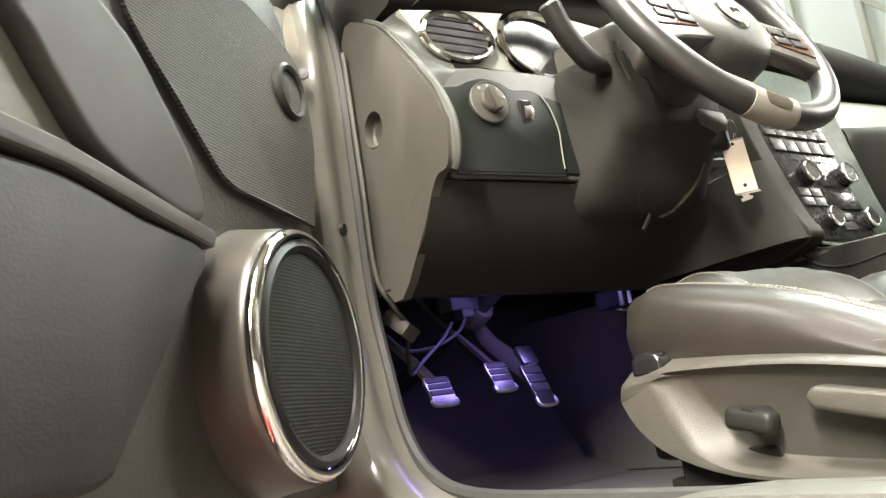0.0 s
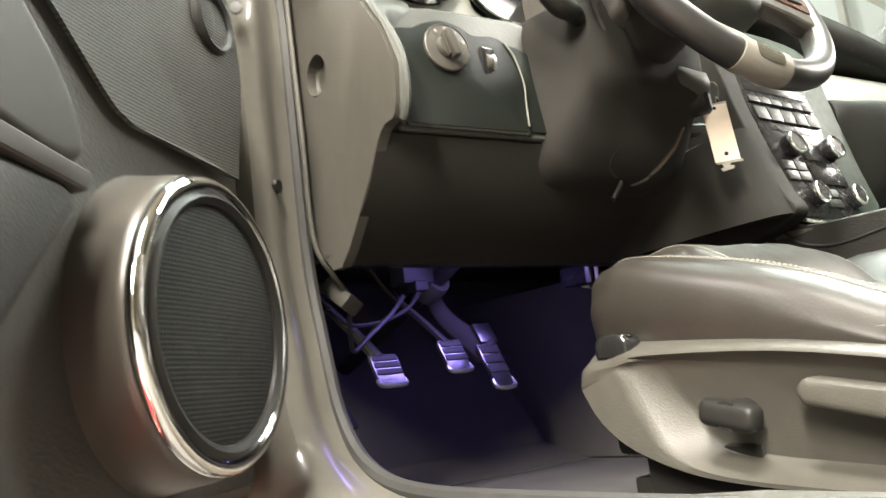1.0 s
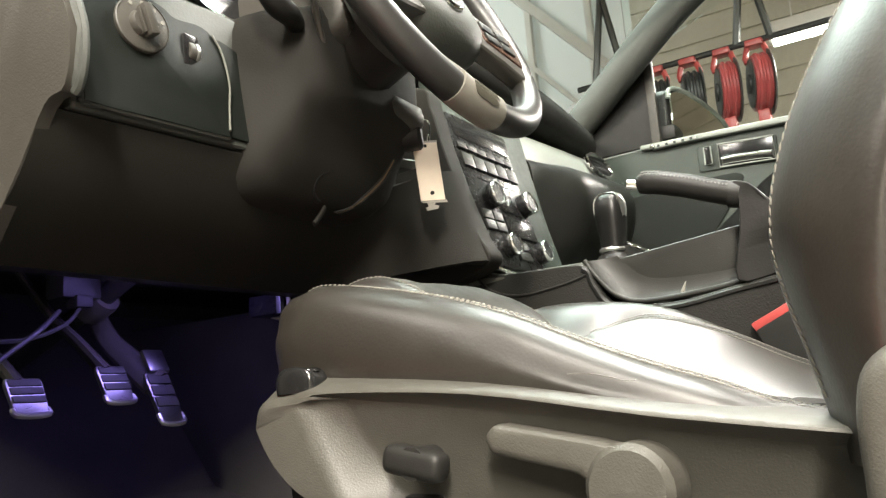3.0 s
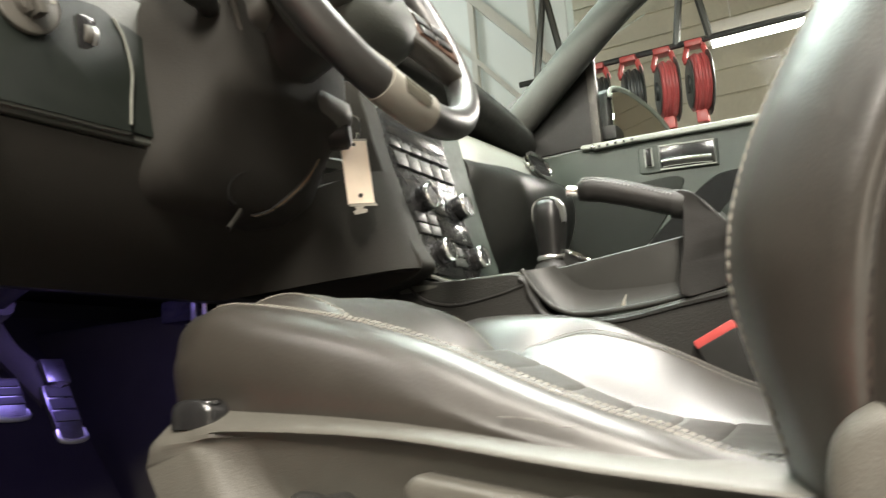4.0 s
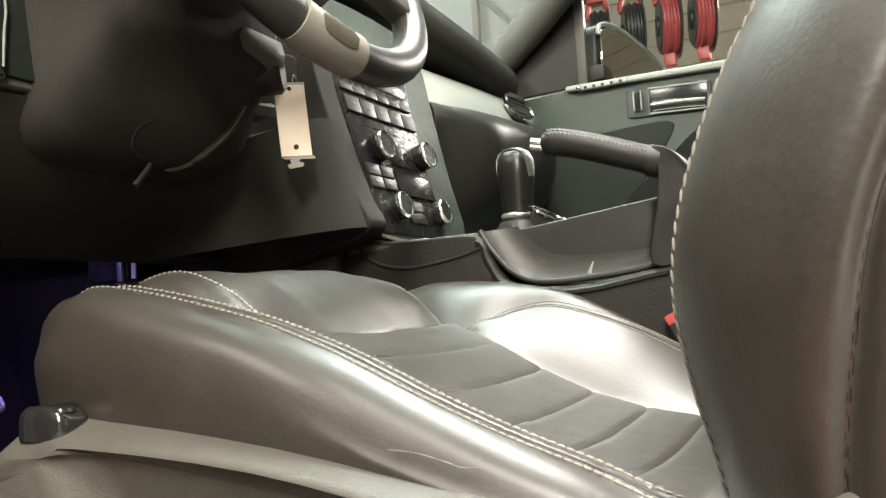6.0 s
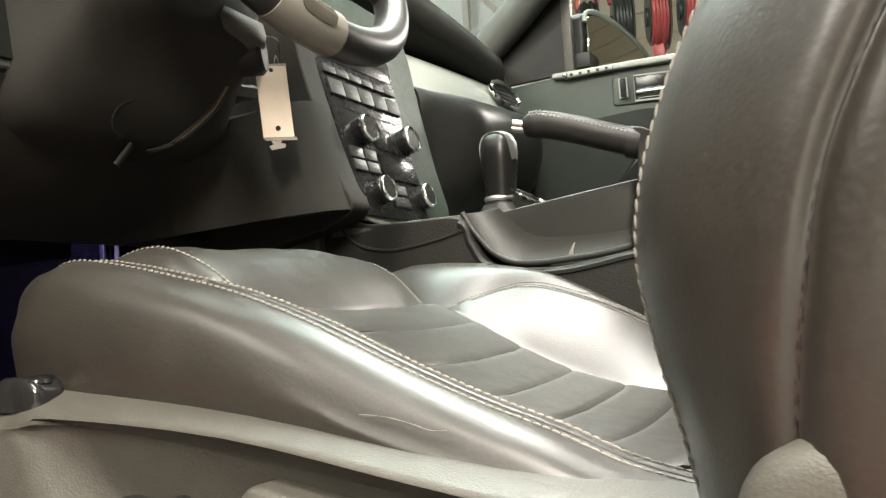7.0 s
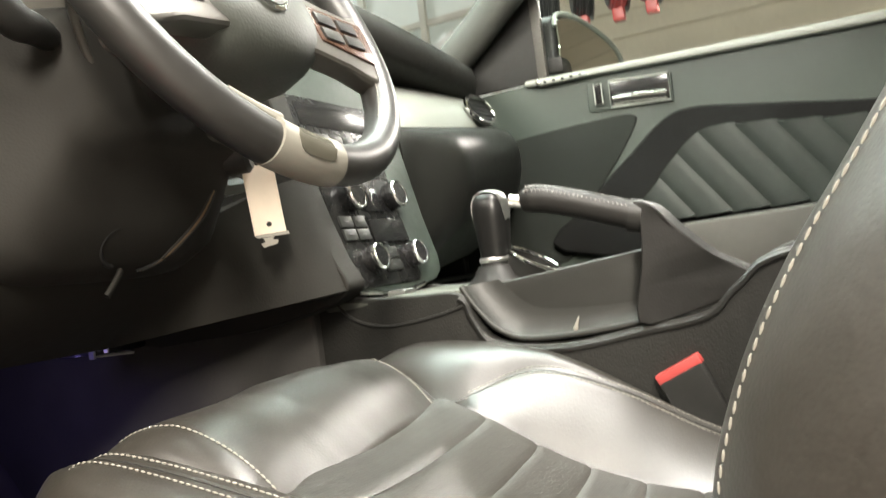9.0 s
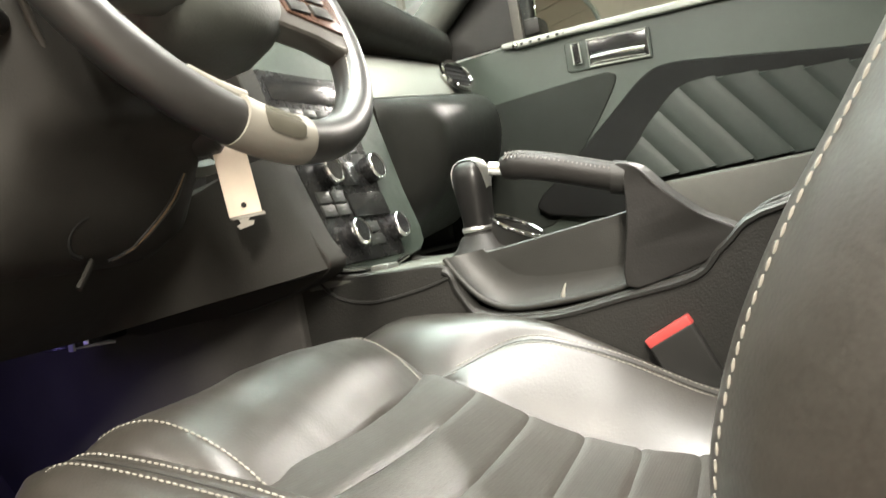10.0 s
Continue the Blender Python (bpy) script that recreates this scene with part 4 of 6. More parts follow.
for x, h, r in ((-0.054, 0.72, 0.018), (0.053, 0.723, 0.018), (-0.052, 0.643, 0.0165), (0.051, 0.644, 0.0165)):
    m = facing(ST(x, h, -0.003), (0, -0.966, 0.26))
    kn = part("knob", lathe([(r, 0), (r, 0.016), (r * 0.97, 0.020), (r * 0.80, 0.020)], m, 30), GLOSS, RADIO, "black turning knob")
    teeth = [[Vector((q * (1 + 0.022 * (a % 3 == 0)) * math.cos(a * math.tau / 78), q * (1 + 0.022 * (a % 3 == 0)) * math.sin(a * math.tau / 78), h_)) for a in range(78)] for q, h_ in ((r * 0.99, 0.0150), (r * 1.02, 0.0165), (r * 1.01, 0.0195), (r * 0.93, 0.0215), (r * 0.83, 0.0205), (r * 0.81, 0.0190))]
    part("knob_ring", moved(loft(teeth, cap=False), m), CHROME, kn, "serrated chrome ring")
    part("knob_face", lathe([(r * 0.82, 0.019), (r * 0.80, 0.0200), (0.0, 0.0190)], m, 30), KNOBFACE, kn)
# dark flank between knee panel and stack
flank = [(p.x, p.y) for p in spline([(-0.041, 0.612, 0), (-0.027, 0.648, 0), (-0.008, 0.70, 0), (0.017, 0.78, 0), (0.032, 0.84, 0), (0.06, 0.88, 0), (0.25, 0.88, 0), (0.30, 0.60, 0), (0.15, 0.575, 0), (0.02, 0.59, 0)], 4, closed=True)]
part("stack_flank", plate(flank, lambda a, b, c: Vector((-0.142 + c + 0.0, a, b)), 0.036, 0.008, 3), DULL, DASHBOARD, "dark flank of the centre stack")

# passenger side: silver upper band, rolled glovebox below
CR = lambda u: (0.157 + 0.533 * u, 0.040 + 0.043 * u ** 1.2, 0.834 + 0.058 * u)


def upper_band(u, v):
    x, y, z = CR(u)
    return Vector((x, y + 0.003 + 0.015 * v + 0.105 * v * v, z + 0.125 * v - 0.02 * v * v))


ROLL_Y = smooth_table([(0.0, 0.0), (0.10, -0.028), (0.22, -0.052), (0.36, -0.067), (0.52, -0.066), (0.70, -0.042), (0.86, 0.004), (1.0, 0.055)], 4)
ROLL_Z = smooth_table([(0.0, -0.002), (0.10, -0.009), (0.22, -0.024), (0.36, -0.054), (0.52, -0.104), (0.70, -0.162), (0.86, -0.205), (1.0, -0.240)], 4)


def lower_roll(u, v):
    x, y, z = CR(u)
    end = max(0.0, (u - 0.8) / 0.2)
    near = min(1.0, u / 0.25)
    out = 0.30 + 0.70 * near * near * (3 - 2 * near)
    return Vector((x, y - 0.001 + lerp(ROLL_Y, v) * (out if lerp(ROLL_Y, v) < 0 else 1) + 0.06 * end ** 2 * (0.3 + v) + 0.030 * (1 - out) * v, z + lerp(ROLL_Z, v)))


part("silver_band", sheet(upper_band, 20, 8, 0.003), SILVER, DASHBOARD, "satin silver passenger fascia", smooth=60)
part("glovebox", sheet(lower_roll, 28, 32, 0.004), GLOVE, DASHBOARD, "rounded dark glovebox lid", smooth=60)
round_vent((0.600, 0.078, 0.914), (-0.06, -0.93, 0.36), 0.055, 0.030, DASHBOARD)

# ---- steering column ----
COLUMN = thing("steering_column", "dark plastic steering column shroud with stalk and ignition lock", "steering column", (-0.375, 0.1, 0.75))


def squircle(cx, cz, rx, rz, y, n=32, e=0.34):
    return [Vector((cx + rx * math.copysign(abs(math.cos(i * math.tau / n)) ** e, math.cos(i * math.tau / n)), y, cz + rz * math.copysign(abs(math.sin(i * math.tau / n)) ** e, math.sin(i * math.tau / n)))) for i in range(n)]


part("lower_shroud", loft([squircle(-0.372, 0.806, 0.080, 0.044, -0.042), squircle(-0.372, 0.806, 0.090, 0.054, -0.036), squircle(-0.374, 0.803, 0.098, 0.060, -0.022, e=0.38), squircle(-0.378, 0.784, 0.108, 0.082, -0.002, e=0.40), squircle(-0.384, 0.766, 0.118, 0.102, 0.020, e=0.42), squircle(-0.388, 0.759, 0.122, 0.108, 0.045, e=0.42), squircle(-0.388, 0.758, 0.122, 0.108, 0.12, e=0.42), squircle(-0.388, 0.758, 0.120, 0.10, 0.24, e=0.42)]),
     DULL, COLUMN, smooth=40)
part("upper_shroud", loft([squircle(-0.378, 0.862, 0.060, 0.030, -0.058), squircle(-0.380, 0.860, 0.072, 0.045, -0.04), squircle(-0.382, 0.862, 0.080, 0.055, 0.10), squircle(-0.382, 0.862, 0.080, 0.055, 0.2)]), PLASTIC, COLUMN, smooth=50)
part("neck", tube([(-0.375, -0.02, 0.833), (-0.375, -0.09, 0.862)], 0.055, 20), PLASTIC_DARK, COLUMN)
# paler than the shroud: the crease's highlight is put into its colour
part("crease", tube(spline([(-0.4700, -0.040, 0.862), (-0.4660, -0.040, 0.838), (-0.4560, -0.038, 0.815), (-0.4400, -0.036, 0.790), (-0.4180, -0.034, 0.770), (-0.395, -0.030, 0.757)], 5), [0.0042 - 0.00012 * i for i in range(26)], 10), PLASTIC, COLUMN, "moulded crease of the shroud with its highlight in paler plastic", smooth=70)
SB = lambda y: lerp([(-0.036, 0.752), (-0.022, 0.747), (0.010, 0.715), (0.055, 0.674), (0.12, 0.662)], y)
UC = lambda a, b, c=0.0: Vector((-0.400 + a, 0.0185 - 0.48 * b - 0.877 * c, 0.679 + 0.877 * b - 0.48 * c))
HOLE = part("lever_ring", tube([UC(0.004 + 0.0235 * math.cos(a), 0.019 * math.sin(a), 0.003) for a in [radians(110 + 8 * i) for i in range(19)]], 0.0040, 10, flat=0.6), VENTBLACK, COLUMN, "dark ring under the column", smooth=60)
part("socket", plate(oval(0.006, 0.0, 0.018, 0.0145, 24), UC, 0.002, 0.0), RADIOBLACK, HOLE, "dark socket")
part("clip", plate([(0.014, 0.024), (0.040, 0.023), (0.040, 0.030), (0.014, 0.031)], UC, 0.005, 0.002), DULL, COLUMN)
part("clip", plate([(-0.002, 0.040), (0.012, 0.040), (0.012, 0.046), (-0.002, 0.046)], UC, 0.006, 0.002), PLASTIC, COLUMN)
part("tilt_lever", tube(spline([UC(0.012, -0.024, 0.002), UC(0.006, -0.030, 0.006), UC(-0.004, -0.043, 0.010)], 6), 0.0048, 10, flat=0.55), DULL, COLUMN, "dark tilt lever")
for k in range(3):
    part("wire", tube(spline([UC(0.100 - 0.002 * k, 0.052, 0.004), UC(0.094 - 0.005 * k, 0.030 - 0.002 * k, 0.006), UC(0.080 - 0.006 * k, 0.010 - 0.003 * k, 0.006), UC(0.060 - 0.006 * k, -0.013 - 0.002 * k, 0.004), UC(0.040 - 0.004 * k, -0.026, 0.0)], 6), 0.0014, 6), (BLACKCABLE, TANWIRE, BLACKCABLE)[k], COLUMN, ("", "tan wire", "")[k])
# paler plastic block stands in for the lit lower right of the shroud
part("lit_shroud_face", loft([[Vector((x, y0 + dy, z + k)) for dy, z in ((-0.045, 0.783), (-0.048, 0.772), (-0.046, 0.761), (-0.036, 0.7545), (0.0, 0.748), (0.04, 0.745), (0.04, 0.79), (-0.036, 0.788))] for x, y0, k in ((-0.352, 0.010, 0.004), (-0.335, 0.002, 0.002), (-0.300, 0.001, 0.0), (-0.285, 0.002, 0.0), (-0.280, 0.005, 0.0))]), PLASTIC, COLUMN, "paler block for the lit lower right face of the shroud", smooth=50)
part("knee_lip", loft([[Vector((x, y, z + h)) for y, h in ((-0.004, -0.007), (-0.008, 0.002), (0.004, 0.008), (0.03, 0.008), (0.03, -0.009))] for x, z in ((-0.292, 0.727), (-0.275, 0.7265), (-0.255, 0.729), (-0.247, 0.731))]), DASH, DASHBOARD, "grained lip below the ignition lock", smooth=60)
STALK = part("stalk", tube(spline([(-0.470, -0.015, 0.832), (-0.492, -0.027, 0.832), (-0.514, -0.03, 0.836), (-0.544, -0.03, 0.865), (-0.562, -0.03, 0.899)], 6), [0.0095 + 0.004 * min(1, i / 12) for i in range(25)], 14), PLASTIC_DARK, COLUMN, "black indicator stalk")
part("stalk_tip", lathe([(0.013, -0.002), (0.0135, 0.001), (0.011, 0.003), (0, 0.003)], facing((-0.5625, -0.03, 0.900), (-0.47, 0.0, 0.88)), 20), ALU, STALK)
part("ignition_lock", lathe([(0.022, 0), (0.022, 0.02), (0.018, 0.024), (0, 0.024)], facing((-0.283, -0.012, 0.758), (0.45, -0.85, 0.05)), 24), PLASTIC_DARK, COLUMN, "ignition lock")

# ---- key with its card tag ----
KEYTAG = thing("key_tag", "tan card key tag hanging from the ignition key", "key tag", (-0.248, -0.02, 0.69))
part("key", block((-0.281, -0.030, 0.766), (-0.270, -0.012, 0.784), 0.003), PLASTIC_DARK, KEYTAG, "black key head")
part("key_ring", tube(spline([(-0.278, -0.018, 0.7790), (-0.260, -0.020, 0.7825), (-0.2400, -0.021, 0.7850), (-0.2335, -0.0215, 0.7800), (-0.2360, -0.022, 0.7630)], 5), 0.0011, 8), CHROME, KEYTAG, "bent wire ring")
part("wire_loop", tube([Vector((-0.2405 + 0.0035 * math.cos(a), -0.0225, 0.7565 + 0.0085 * math.sin(a))) for a in [i * math.tau / 18 for i in range(18)]], 0.0007, 6, closed=True), CHROME, KEYTAG, "thin wire loop")
tag_m = facing((-0.2475, -0.0235, 0.7160), (-0.62, -0.78, 0.02)) @ Matrix.Rotation(radians(4), 4, "Z")
rect = [(-0.0158, -0.037), (0.0158, -0.037), (0.0158, 0.037), (-0.0158, 0.037)]
part("card", plate_with_hole(rect, oval(0, 0.033, 0.0025, 0.0025, 12), lambda a, b, c: tag_m @ Vector((a, b, c)), 0.0016), TAG, KEYTAG, "tan card")
part("rivet", lathe([(0.0026, 0), (0.0026, 0.0018), (0, 0.0018)], tag_m @ Matrix.Translation((0, -0.028, 0.001)), 12), PLASTIC_DARK, KEYTAG)
for edge_line in ([(-0.0172, 0.0372), (0.0165, 0.0372), (0.0168, 0.0400), (-0.0120, 0.0395), (-0.0172, 0.0420)], [(-0.0165, -0.0372), (-0.0060, -0.0372), (0.0180, -0.0372), (0.0190, -0.0405), (-0.0130, -0.0400)]):
    part("sleeve", plate(edge_line, lambda a, b, c: tag_m @ Vector((a, b, c)), 0.0008, 0.0), CARDCLEAR, KEYTAG, "clear plastic sleeve edge")
part("sleeve_end", plate([(-0.009, -0.050), (0.005, -0.048), (0.0065, -0.0445), (0.001, -0.043), (0.003, -0.0405), (-0.008, -0.0405), (-0.0065, -0.0445), (-0.011, -0.046)], lambda a, b, c: tag_m @ Vector((a, b, c)), 0.0012, 0.0), CARDCLEAR, KEYTAG, "torn clear sleeve end")

# ---- steering wheel ----
WC = Vector((-0.375, -0.115, 0.872))
WM = facing(WC, (0, -0.906, 0.42))
WHEEL = thing("steering_wheel", "dark leather three-spoke steering wheel with silver lower trim", "steering wheel", WC)
ring = [WM @ Vector((0.176 * math.sin(i * math.tau / 72), -0.176 * math.cos(i * math.tau / 72), 0.0)) for i in range(72)]
part("rim", tube(ring, 0.0165, 18, closed=True), WHEELHIDE, WHEEL, "leather-wrapped rim", smooth=60)
part("airbag_cover", moved(loft([[Vector((s * 0.088 * math.copysign(abs(math.cos(a)) ** 0.75, math.cos(a)), s * 0.072 * math.copysign(abs(math.sin(a)) ** 0.8, math.sin(a)) * (1.0 if math.sin(a) > 0 else 0.92) - 0.016, h - 0.022)) for a in [i * math.tau / 32 for i in range(32)]]
                                 for s, h in ((0.93, -0.03), (1.0, -0.015), (1.0, 0.010), (0.95, 0.026), (0.8, 0.038), (0.45, 0.044), (0.02, 0.045))]), WM), DASH, WHEEL, "grained airbag cover", smooth=60)
BM = WM @ Matrix.Translation((0, -0.019, 0.0205))
bad = part("badge", lathe([(0.027, 0), (0.027, 0.004), (0.0245, 0.0055), (0.0225, 0.005)], BM, 36), CHROME, WHEEL, "oval chrome badge rim")
part("badge_centre", lathe([(0.0235, 0.0040), (0.0225, 0.0056), (0.0, 0.0064)], BM, 32), PLASTIC, bad)
part("emblem", moved(join(block((-0.013, -0.0035, 0.005), (0.011, 0.0045, 0.0078), 0.0012), block((0.006, 0.001, 0.005), (0.015, 0.0075, 0.0076), 0.001), block((-0.011, -0.009, 0.005), (-0.008, -0.001, 0.0074), 0.0008), block((0.004, -0.009, 0.005), (0.007, -0.001, 0.0074), 0.0008)), BM), CHROME, bad, "small raised chrome emblem")
for sgn in (1, -1):
    X = lambda pts: [(p[0] * sgn, p[1]) for p in pts][::sgn]
    sp = part("spoke", moved(plate(X([(0.050, -0.064), (0.105, -0.072), (0.145, -0.086), (0.166, -0.068), (0.182, -0.034), (0.178, 0.006), (0.150, -0.004), (0.110, -0.002), (0.060, 0.004)]), lambda a, b, c: Vector((a, b, c - 0.010)), 0.022, 0.006, 3), WM), SPOKE, WHEEL, "dark satin side spoke")
    part("spoke_trim", moved(plate(X([(0.074, -0.050), (0.152, -0.062), (0.170, -0.038), (0.166, -0.012), (0.074, -0.012)]), lambda a, b, c: Vector((a, b, c + 0.010)), 0.004, 0.002), WM), REDSHEEN, sp, "glossy spoke trim with a reddish reflection in its colour")
    for bx in (0.094, 0.130):
        for by in (-0.042, -0.025):
            part("button", moved(block((bx * sgn - 0.015, by - 0.0065, 0.012), (bx * sgn + 0.015, by + 0.0065, 0.0165), 0.002), WM), PLASTIC_DARK, sp)
low = part("lower_trim", tube([WM @ Vector((0.1755 * math.sin(a), -0.1755 * math.cos(a), 0.001)) for a in [radians(-24 + 1.5 * i) for i in range(15)]], 0.0182, 18), WHEELTRIM, WHEEL, "satin silver trim of the lower rim", smooth=60)
part("trim_leg", tube([WM @ Vector((0.160 * math.sin(a), -0.160 * math.cos(a), 0.009)) for a in [radians(-38 + 2 * i) for i in range(9)]], [0.002 + 0.004 * i / 8 for i in range(9)], 10), WHEELTRIM, low)


def inset(u, v):
    a = radians(-20 + 13 * u)
    q = (1 - abs(2 * u - 1) ** 5) ** 0.5
    p = radians(-8 + 34 * (2 * v - 1) * q)
    r = 0.1755 - 0.0188 * math.sin(p)
    return WM @ Vector((r * math.sin(a), -r * math.cos(a), 0.001 + 0.0188 * math.cos(p)))


part("trim_window", sheet(inset, 18, 8, 0.003), WINDOWOLIVE, low, "dark inset of the silver trim", smooth=60)
part("stitching", stitches([WM @ Vector((0.1615 * math.sin(a), -0.1615 * math.cos(a), 0.009)) for a in [radians(40 + 2.5 * i) for i in range(20)]], 0.004, 0.0018, 0.0009), THREAD, WHEEL)

# ---- pedals ----


def pedal(name, label, x, z, w, h, arm_top, holes):
    p = thing(name, label, "pedal", (x, 0.38, z - h / 2))
    m = facing((x, 0.37, z), (0, -0.88, 0.47))
    line = [(-w / 2 * 0.9, -h / 2), (w / 2 * 0.9, -h / 2), (w / 2, h * 0.35), (w / 2 * 0.94, h / 2), (-w / 2 * 0.94, h / 2), (-w / 2, h * 0.35)]
    pad = part("pad", moved(plate(line, lambda a, b, c: Vector((a, b, c)), 0.007, 0.0025), m), PEDALMETAL, p, "brushed metal pad")
    for j in range(holes):
        y = h * (0.36 - 0.22 * j)
        part("rubber_rib", moved(block((-w * 0.44, y - h * 0.092, 0.006), (w * 0.44, y + h * 0.092, 0.009), 0.002), m), RUBBER, pad)
    part("arm", tube(spline([(x + 0.002, 0.385, z + h * 0.3), (x - 0.010, 0.42, z + 0.055), ((x + arm_top[0]) / 2 - 0.006, 0.46, z + 0.10), arm_top], 5), [0.021 - 0.0007 * i for i in range(16)], 10, flat=0.45), PLASTIC, p, "black pedal arm")
    part("pad_lip", moved(tube(spline([(-w * 0.46, -h * 0.30, 0.004), (-w * 0.43, -h * 0.47, 0.006), (0, -h * 0.52, 0.007), (w * 0.43, -h * 0.47, 0.006), (w * 0.46, -h * 0.30, 0.004)], 4), 0.0034, 8), m), ALU, pad, "rounded metal lip")
    return p


pedal("clutch_pedal", "metal clutch pedal with black rubber ribs", -0.528, 0.474, 0.046, 0.050, (-0.575, 0.56, 0.66), 3)
pedal("brake_pedal", "metal brake pedal with black rubber ribs", -0.411, 0.486, 0.043, 0.054, (-0.455, 0.52, 0.66), 3)
pedal("accelerator_pedal", "long metal accelerator pedal with black rubber ribs", -0.335, 0.466, 0.040, 0.078, (-0.372, 0.50, 0.66), 3)
part("pedal_head", moved(block((-0.017, -0.018, 0), (0.017, 0.018, 0.008), 0.003), facing((-0.327, 0.398, 0.518), (0, -0.85, 0.5))), PEDALMETAL, bpy.data.objects["accelerator_pedal"], "plain metal pedal head")
REST = thing("footrest", "dark ribbed rubber foot rest", "foot rest", (-0.60, 0.45, 0.40))
part("plate", moved(block((-0.04, -0.075, 0), (0.04, 0.075, 0.012), 0.004), facing((-0.60, 0.46, 0.46), (0.2, -0.8, 0.55))), RUBBER, REST)
MODULE = thing("wiring_box", "small dark wiring box hanging by its cable under the dashboard", "wiring box", (-0.66, 0.22, 0.55))
part("box", moved(block((-0.015, -0.022, -0.010), (0.015, 0.022, 0.010), 0.003), pose(-0.674, 0.22, 0.558, 40, 20, 30)), TRIM, MODULE)
part("cable", tube(spline([(-0.722, 0.198, 0.92), (-0.722, 0.190, 0.74), (-0.721, 0.187, 0.62), (-0.700, 0.190, 0.580), (-0.672, 0.208, 0.560)], 8), 0.0032, 8), TRIM, MODULE)
part("cable", tube(spline([(-0.66, 0.23, 0.54), (-0.63, 0.28, 0.50), (-0.58, 0.32, 0.52), (-0.53, 0.34, 0.55), (-0.48, 0.38, 0.58)], 8), 0.003, 6), RUBBER, MODULE)
RELAY = thing("relay_box", "dark plug-in relay above the brake pedal", "relay", (-0.44, 0.40, 0.60))
part("case", block((-0.468, 0.39, 0.600), (-0.412, 0.43, 0.660), 0.005), PLASTIC_DARK, RELAY)
part("plug", block((-0.452, 0.385, 0.588), (-0.428, 0.41, 0.604), 0.003), PLASTIC_DARK, RELAY)
part("cable", tube(spline([(-0.44, 0.395, 0.59), (-0.47, 0.38, 0.565), (-0.52, 0.37, 0.545), (-0.58, 0.36, 0.54), (-0.63, 0.33, 0.56)], 6), 0.0028, 6), RUBBER, RELAY)
MODULE2 = thing("control_module", "black control module on a metal bracket beside the console", "control module", (-0.19, 0.28, 0.57))
part("case", block((-0.232, 0.250, 0.574), (-0.150, 0.310, 0.604), 0.005), GLOSS, MODULE2)
part("bracket", block((-0.2440, 0.236, 0.572), (-0.2405, 0.244, 0.606), 0.001), ALU, MODULE2, "thin bright metal bracket")
part("bracket", block((-0.2200, 0.240, 0.576), (-0.2180, 0.247, 0.600), 0.0008), STEEL, MODULE2, "thin bright metal bracket")
part("foot_plate", moved(block((-0.035, -0.012, -0.0015), (0.035, 0.012, 0.0015), 0.001), pose(-0.165, 0.300, 0.572, 14, 4, 10)), STEEL, MODULE2, "pale metal foot")
part("shaft", tube([(-0.385, 0.2, 0.70), (-0.40, 0.42, 0.60), (-0.45, 0.76, 0.45)], 0.014, 12), PLASTIC_DARK, COLUMN)
part("joint", lathe([(0.022, -0.02), (0.024, -0.01), (0.024, 0.01), (0.022, 0.02)], facing((-0.40, 0.42, 0.60), (0.1, -0.9, 0.4)), 16), PLASTIC, COLUMN)

# ---- centre console ----
CONSOLE = thing("centre_console", "charcoal plastic centre console between the seats", "centre console", (0.01, -0.3, 0.30))
side_line = [(p.x, p.y) for p in spline([(0.10, 0.60, 0), (0.015, 0.612, 0), (-0.03, 0.600, 0), (-0.09, 0.597, 0), (-0.150, 0.594, 0), (-0.163, 0.570, 0), (-0.187, 0.540, 0), (-0.26, 0.532, 0), (-0.337, 0.542, 0), (-0.405, 0.553, 0), (-0.435, 0.578, 0), (-0.495, 0.606, 0), (-0.75, 0.62, 0)], 5)]
part("side_panel", plate(side_line + [(-0.75, 0.31), (0.10, 0.31)], lambda a, b, c: Vector((-0.098 + c, a, b)), 0.022, 0.004, 3), PEBBLE, CONSOLE, "grained side panel")
part("side_panel", plate(side_line + [(-0.75, 0.31), (0.10, 0.31)], lambda a, b, c: Vector((0.118 - c, a, b)), 0.022, 0.004, 3), CONSOLESKIN, CONSOLE, "grained side panel")
part("bead", tube([(-0.0985, a, b - 0.006) for a, b in side_line[20:]], 0.0035, 6), PLASTIC_DARK, CONSOLE)
part("lower_seam", tube(spline([(-0.0985, 0.012, 0.608), (-0.0985, -0.015, 0.578), (-0.0985, -0.06, 0.566), (-0.0985, -0.12, 0.572), (-0.0985, -0.155, 0.580)], 6), 0.0022, 6), PLASTIC_DARK, CONSOLE)
part("tunnel", block((-0.08, -0.75, 0.30), (0.10, 0.45, 0.535), 0.02), PLASTIC_DARK, CONSOLE)
part("tunnel_carpet", block((-0.112, 0.03, 0.30), (-0.085, 0.74, 0.604), 0.008, 3), CARPET, CONSOLE, "dark carpeted side of the tunnel")
part("front_tray", plate([(-0.10, 0.02), (0.115, 0.02), (0.115, -0.155), (-0.06, -0.155), (-0.094, -0.150)], lambda a, b, c: Vector((a, b, 0.588 + c)), 0.010, 0.004), TRAYGREY, CONSOLE)
part("raised_wall", plate([(-0.156, 0.599), (-0.172, 0.576), (-0.192, 0.556), (-0.222, 0.545), (-0.271, 0.545), (-0.345, 0.550), (-0.345, 0.617), (-0.30, 0.612), (-0.192, 0.600)],
                          lambda a, b, c: Vector((-0.066 + c, a, b)), 0.014, 0.003, 3), CONSOLESKIN, CONSOLE, "smooth grey wall beside the handbrake")
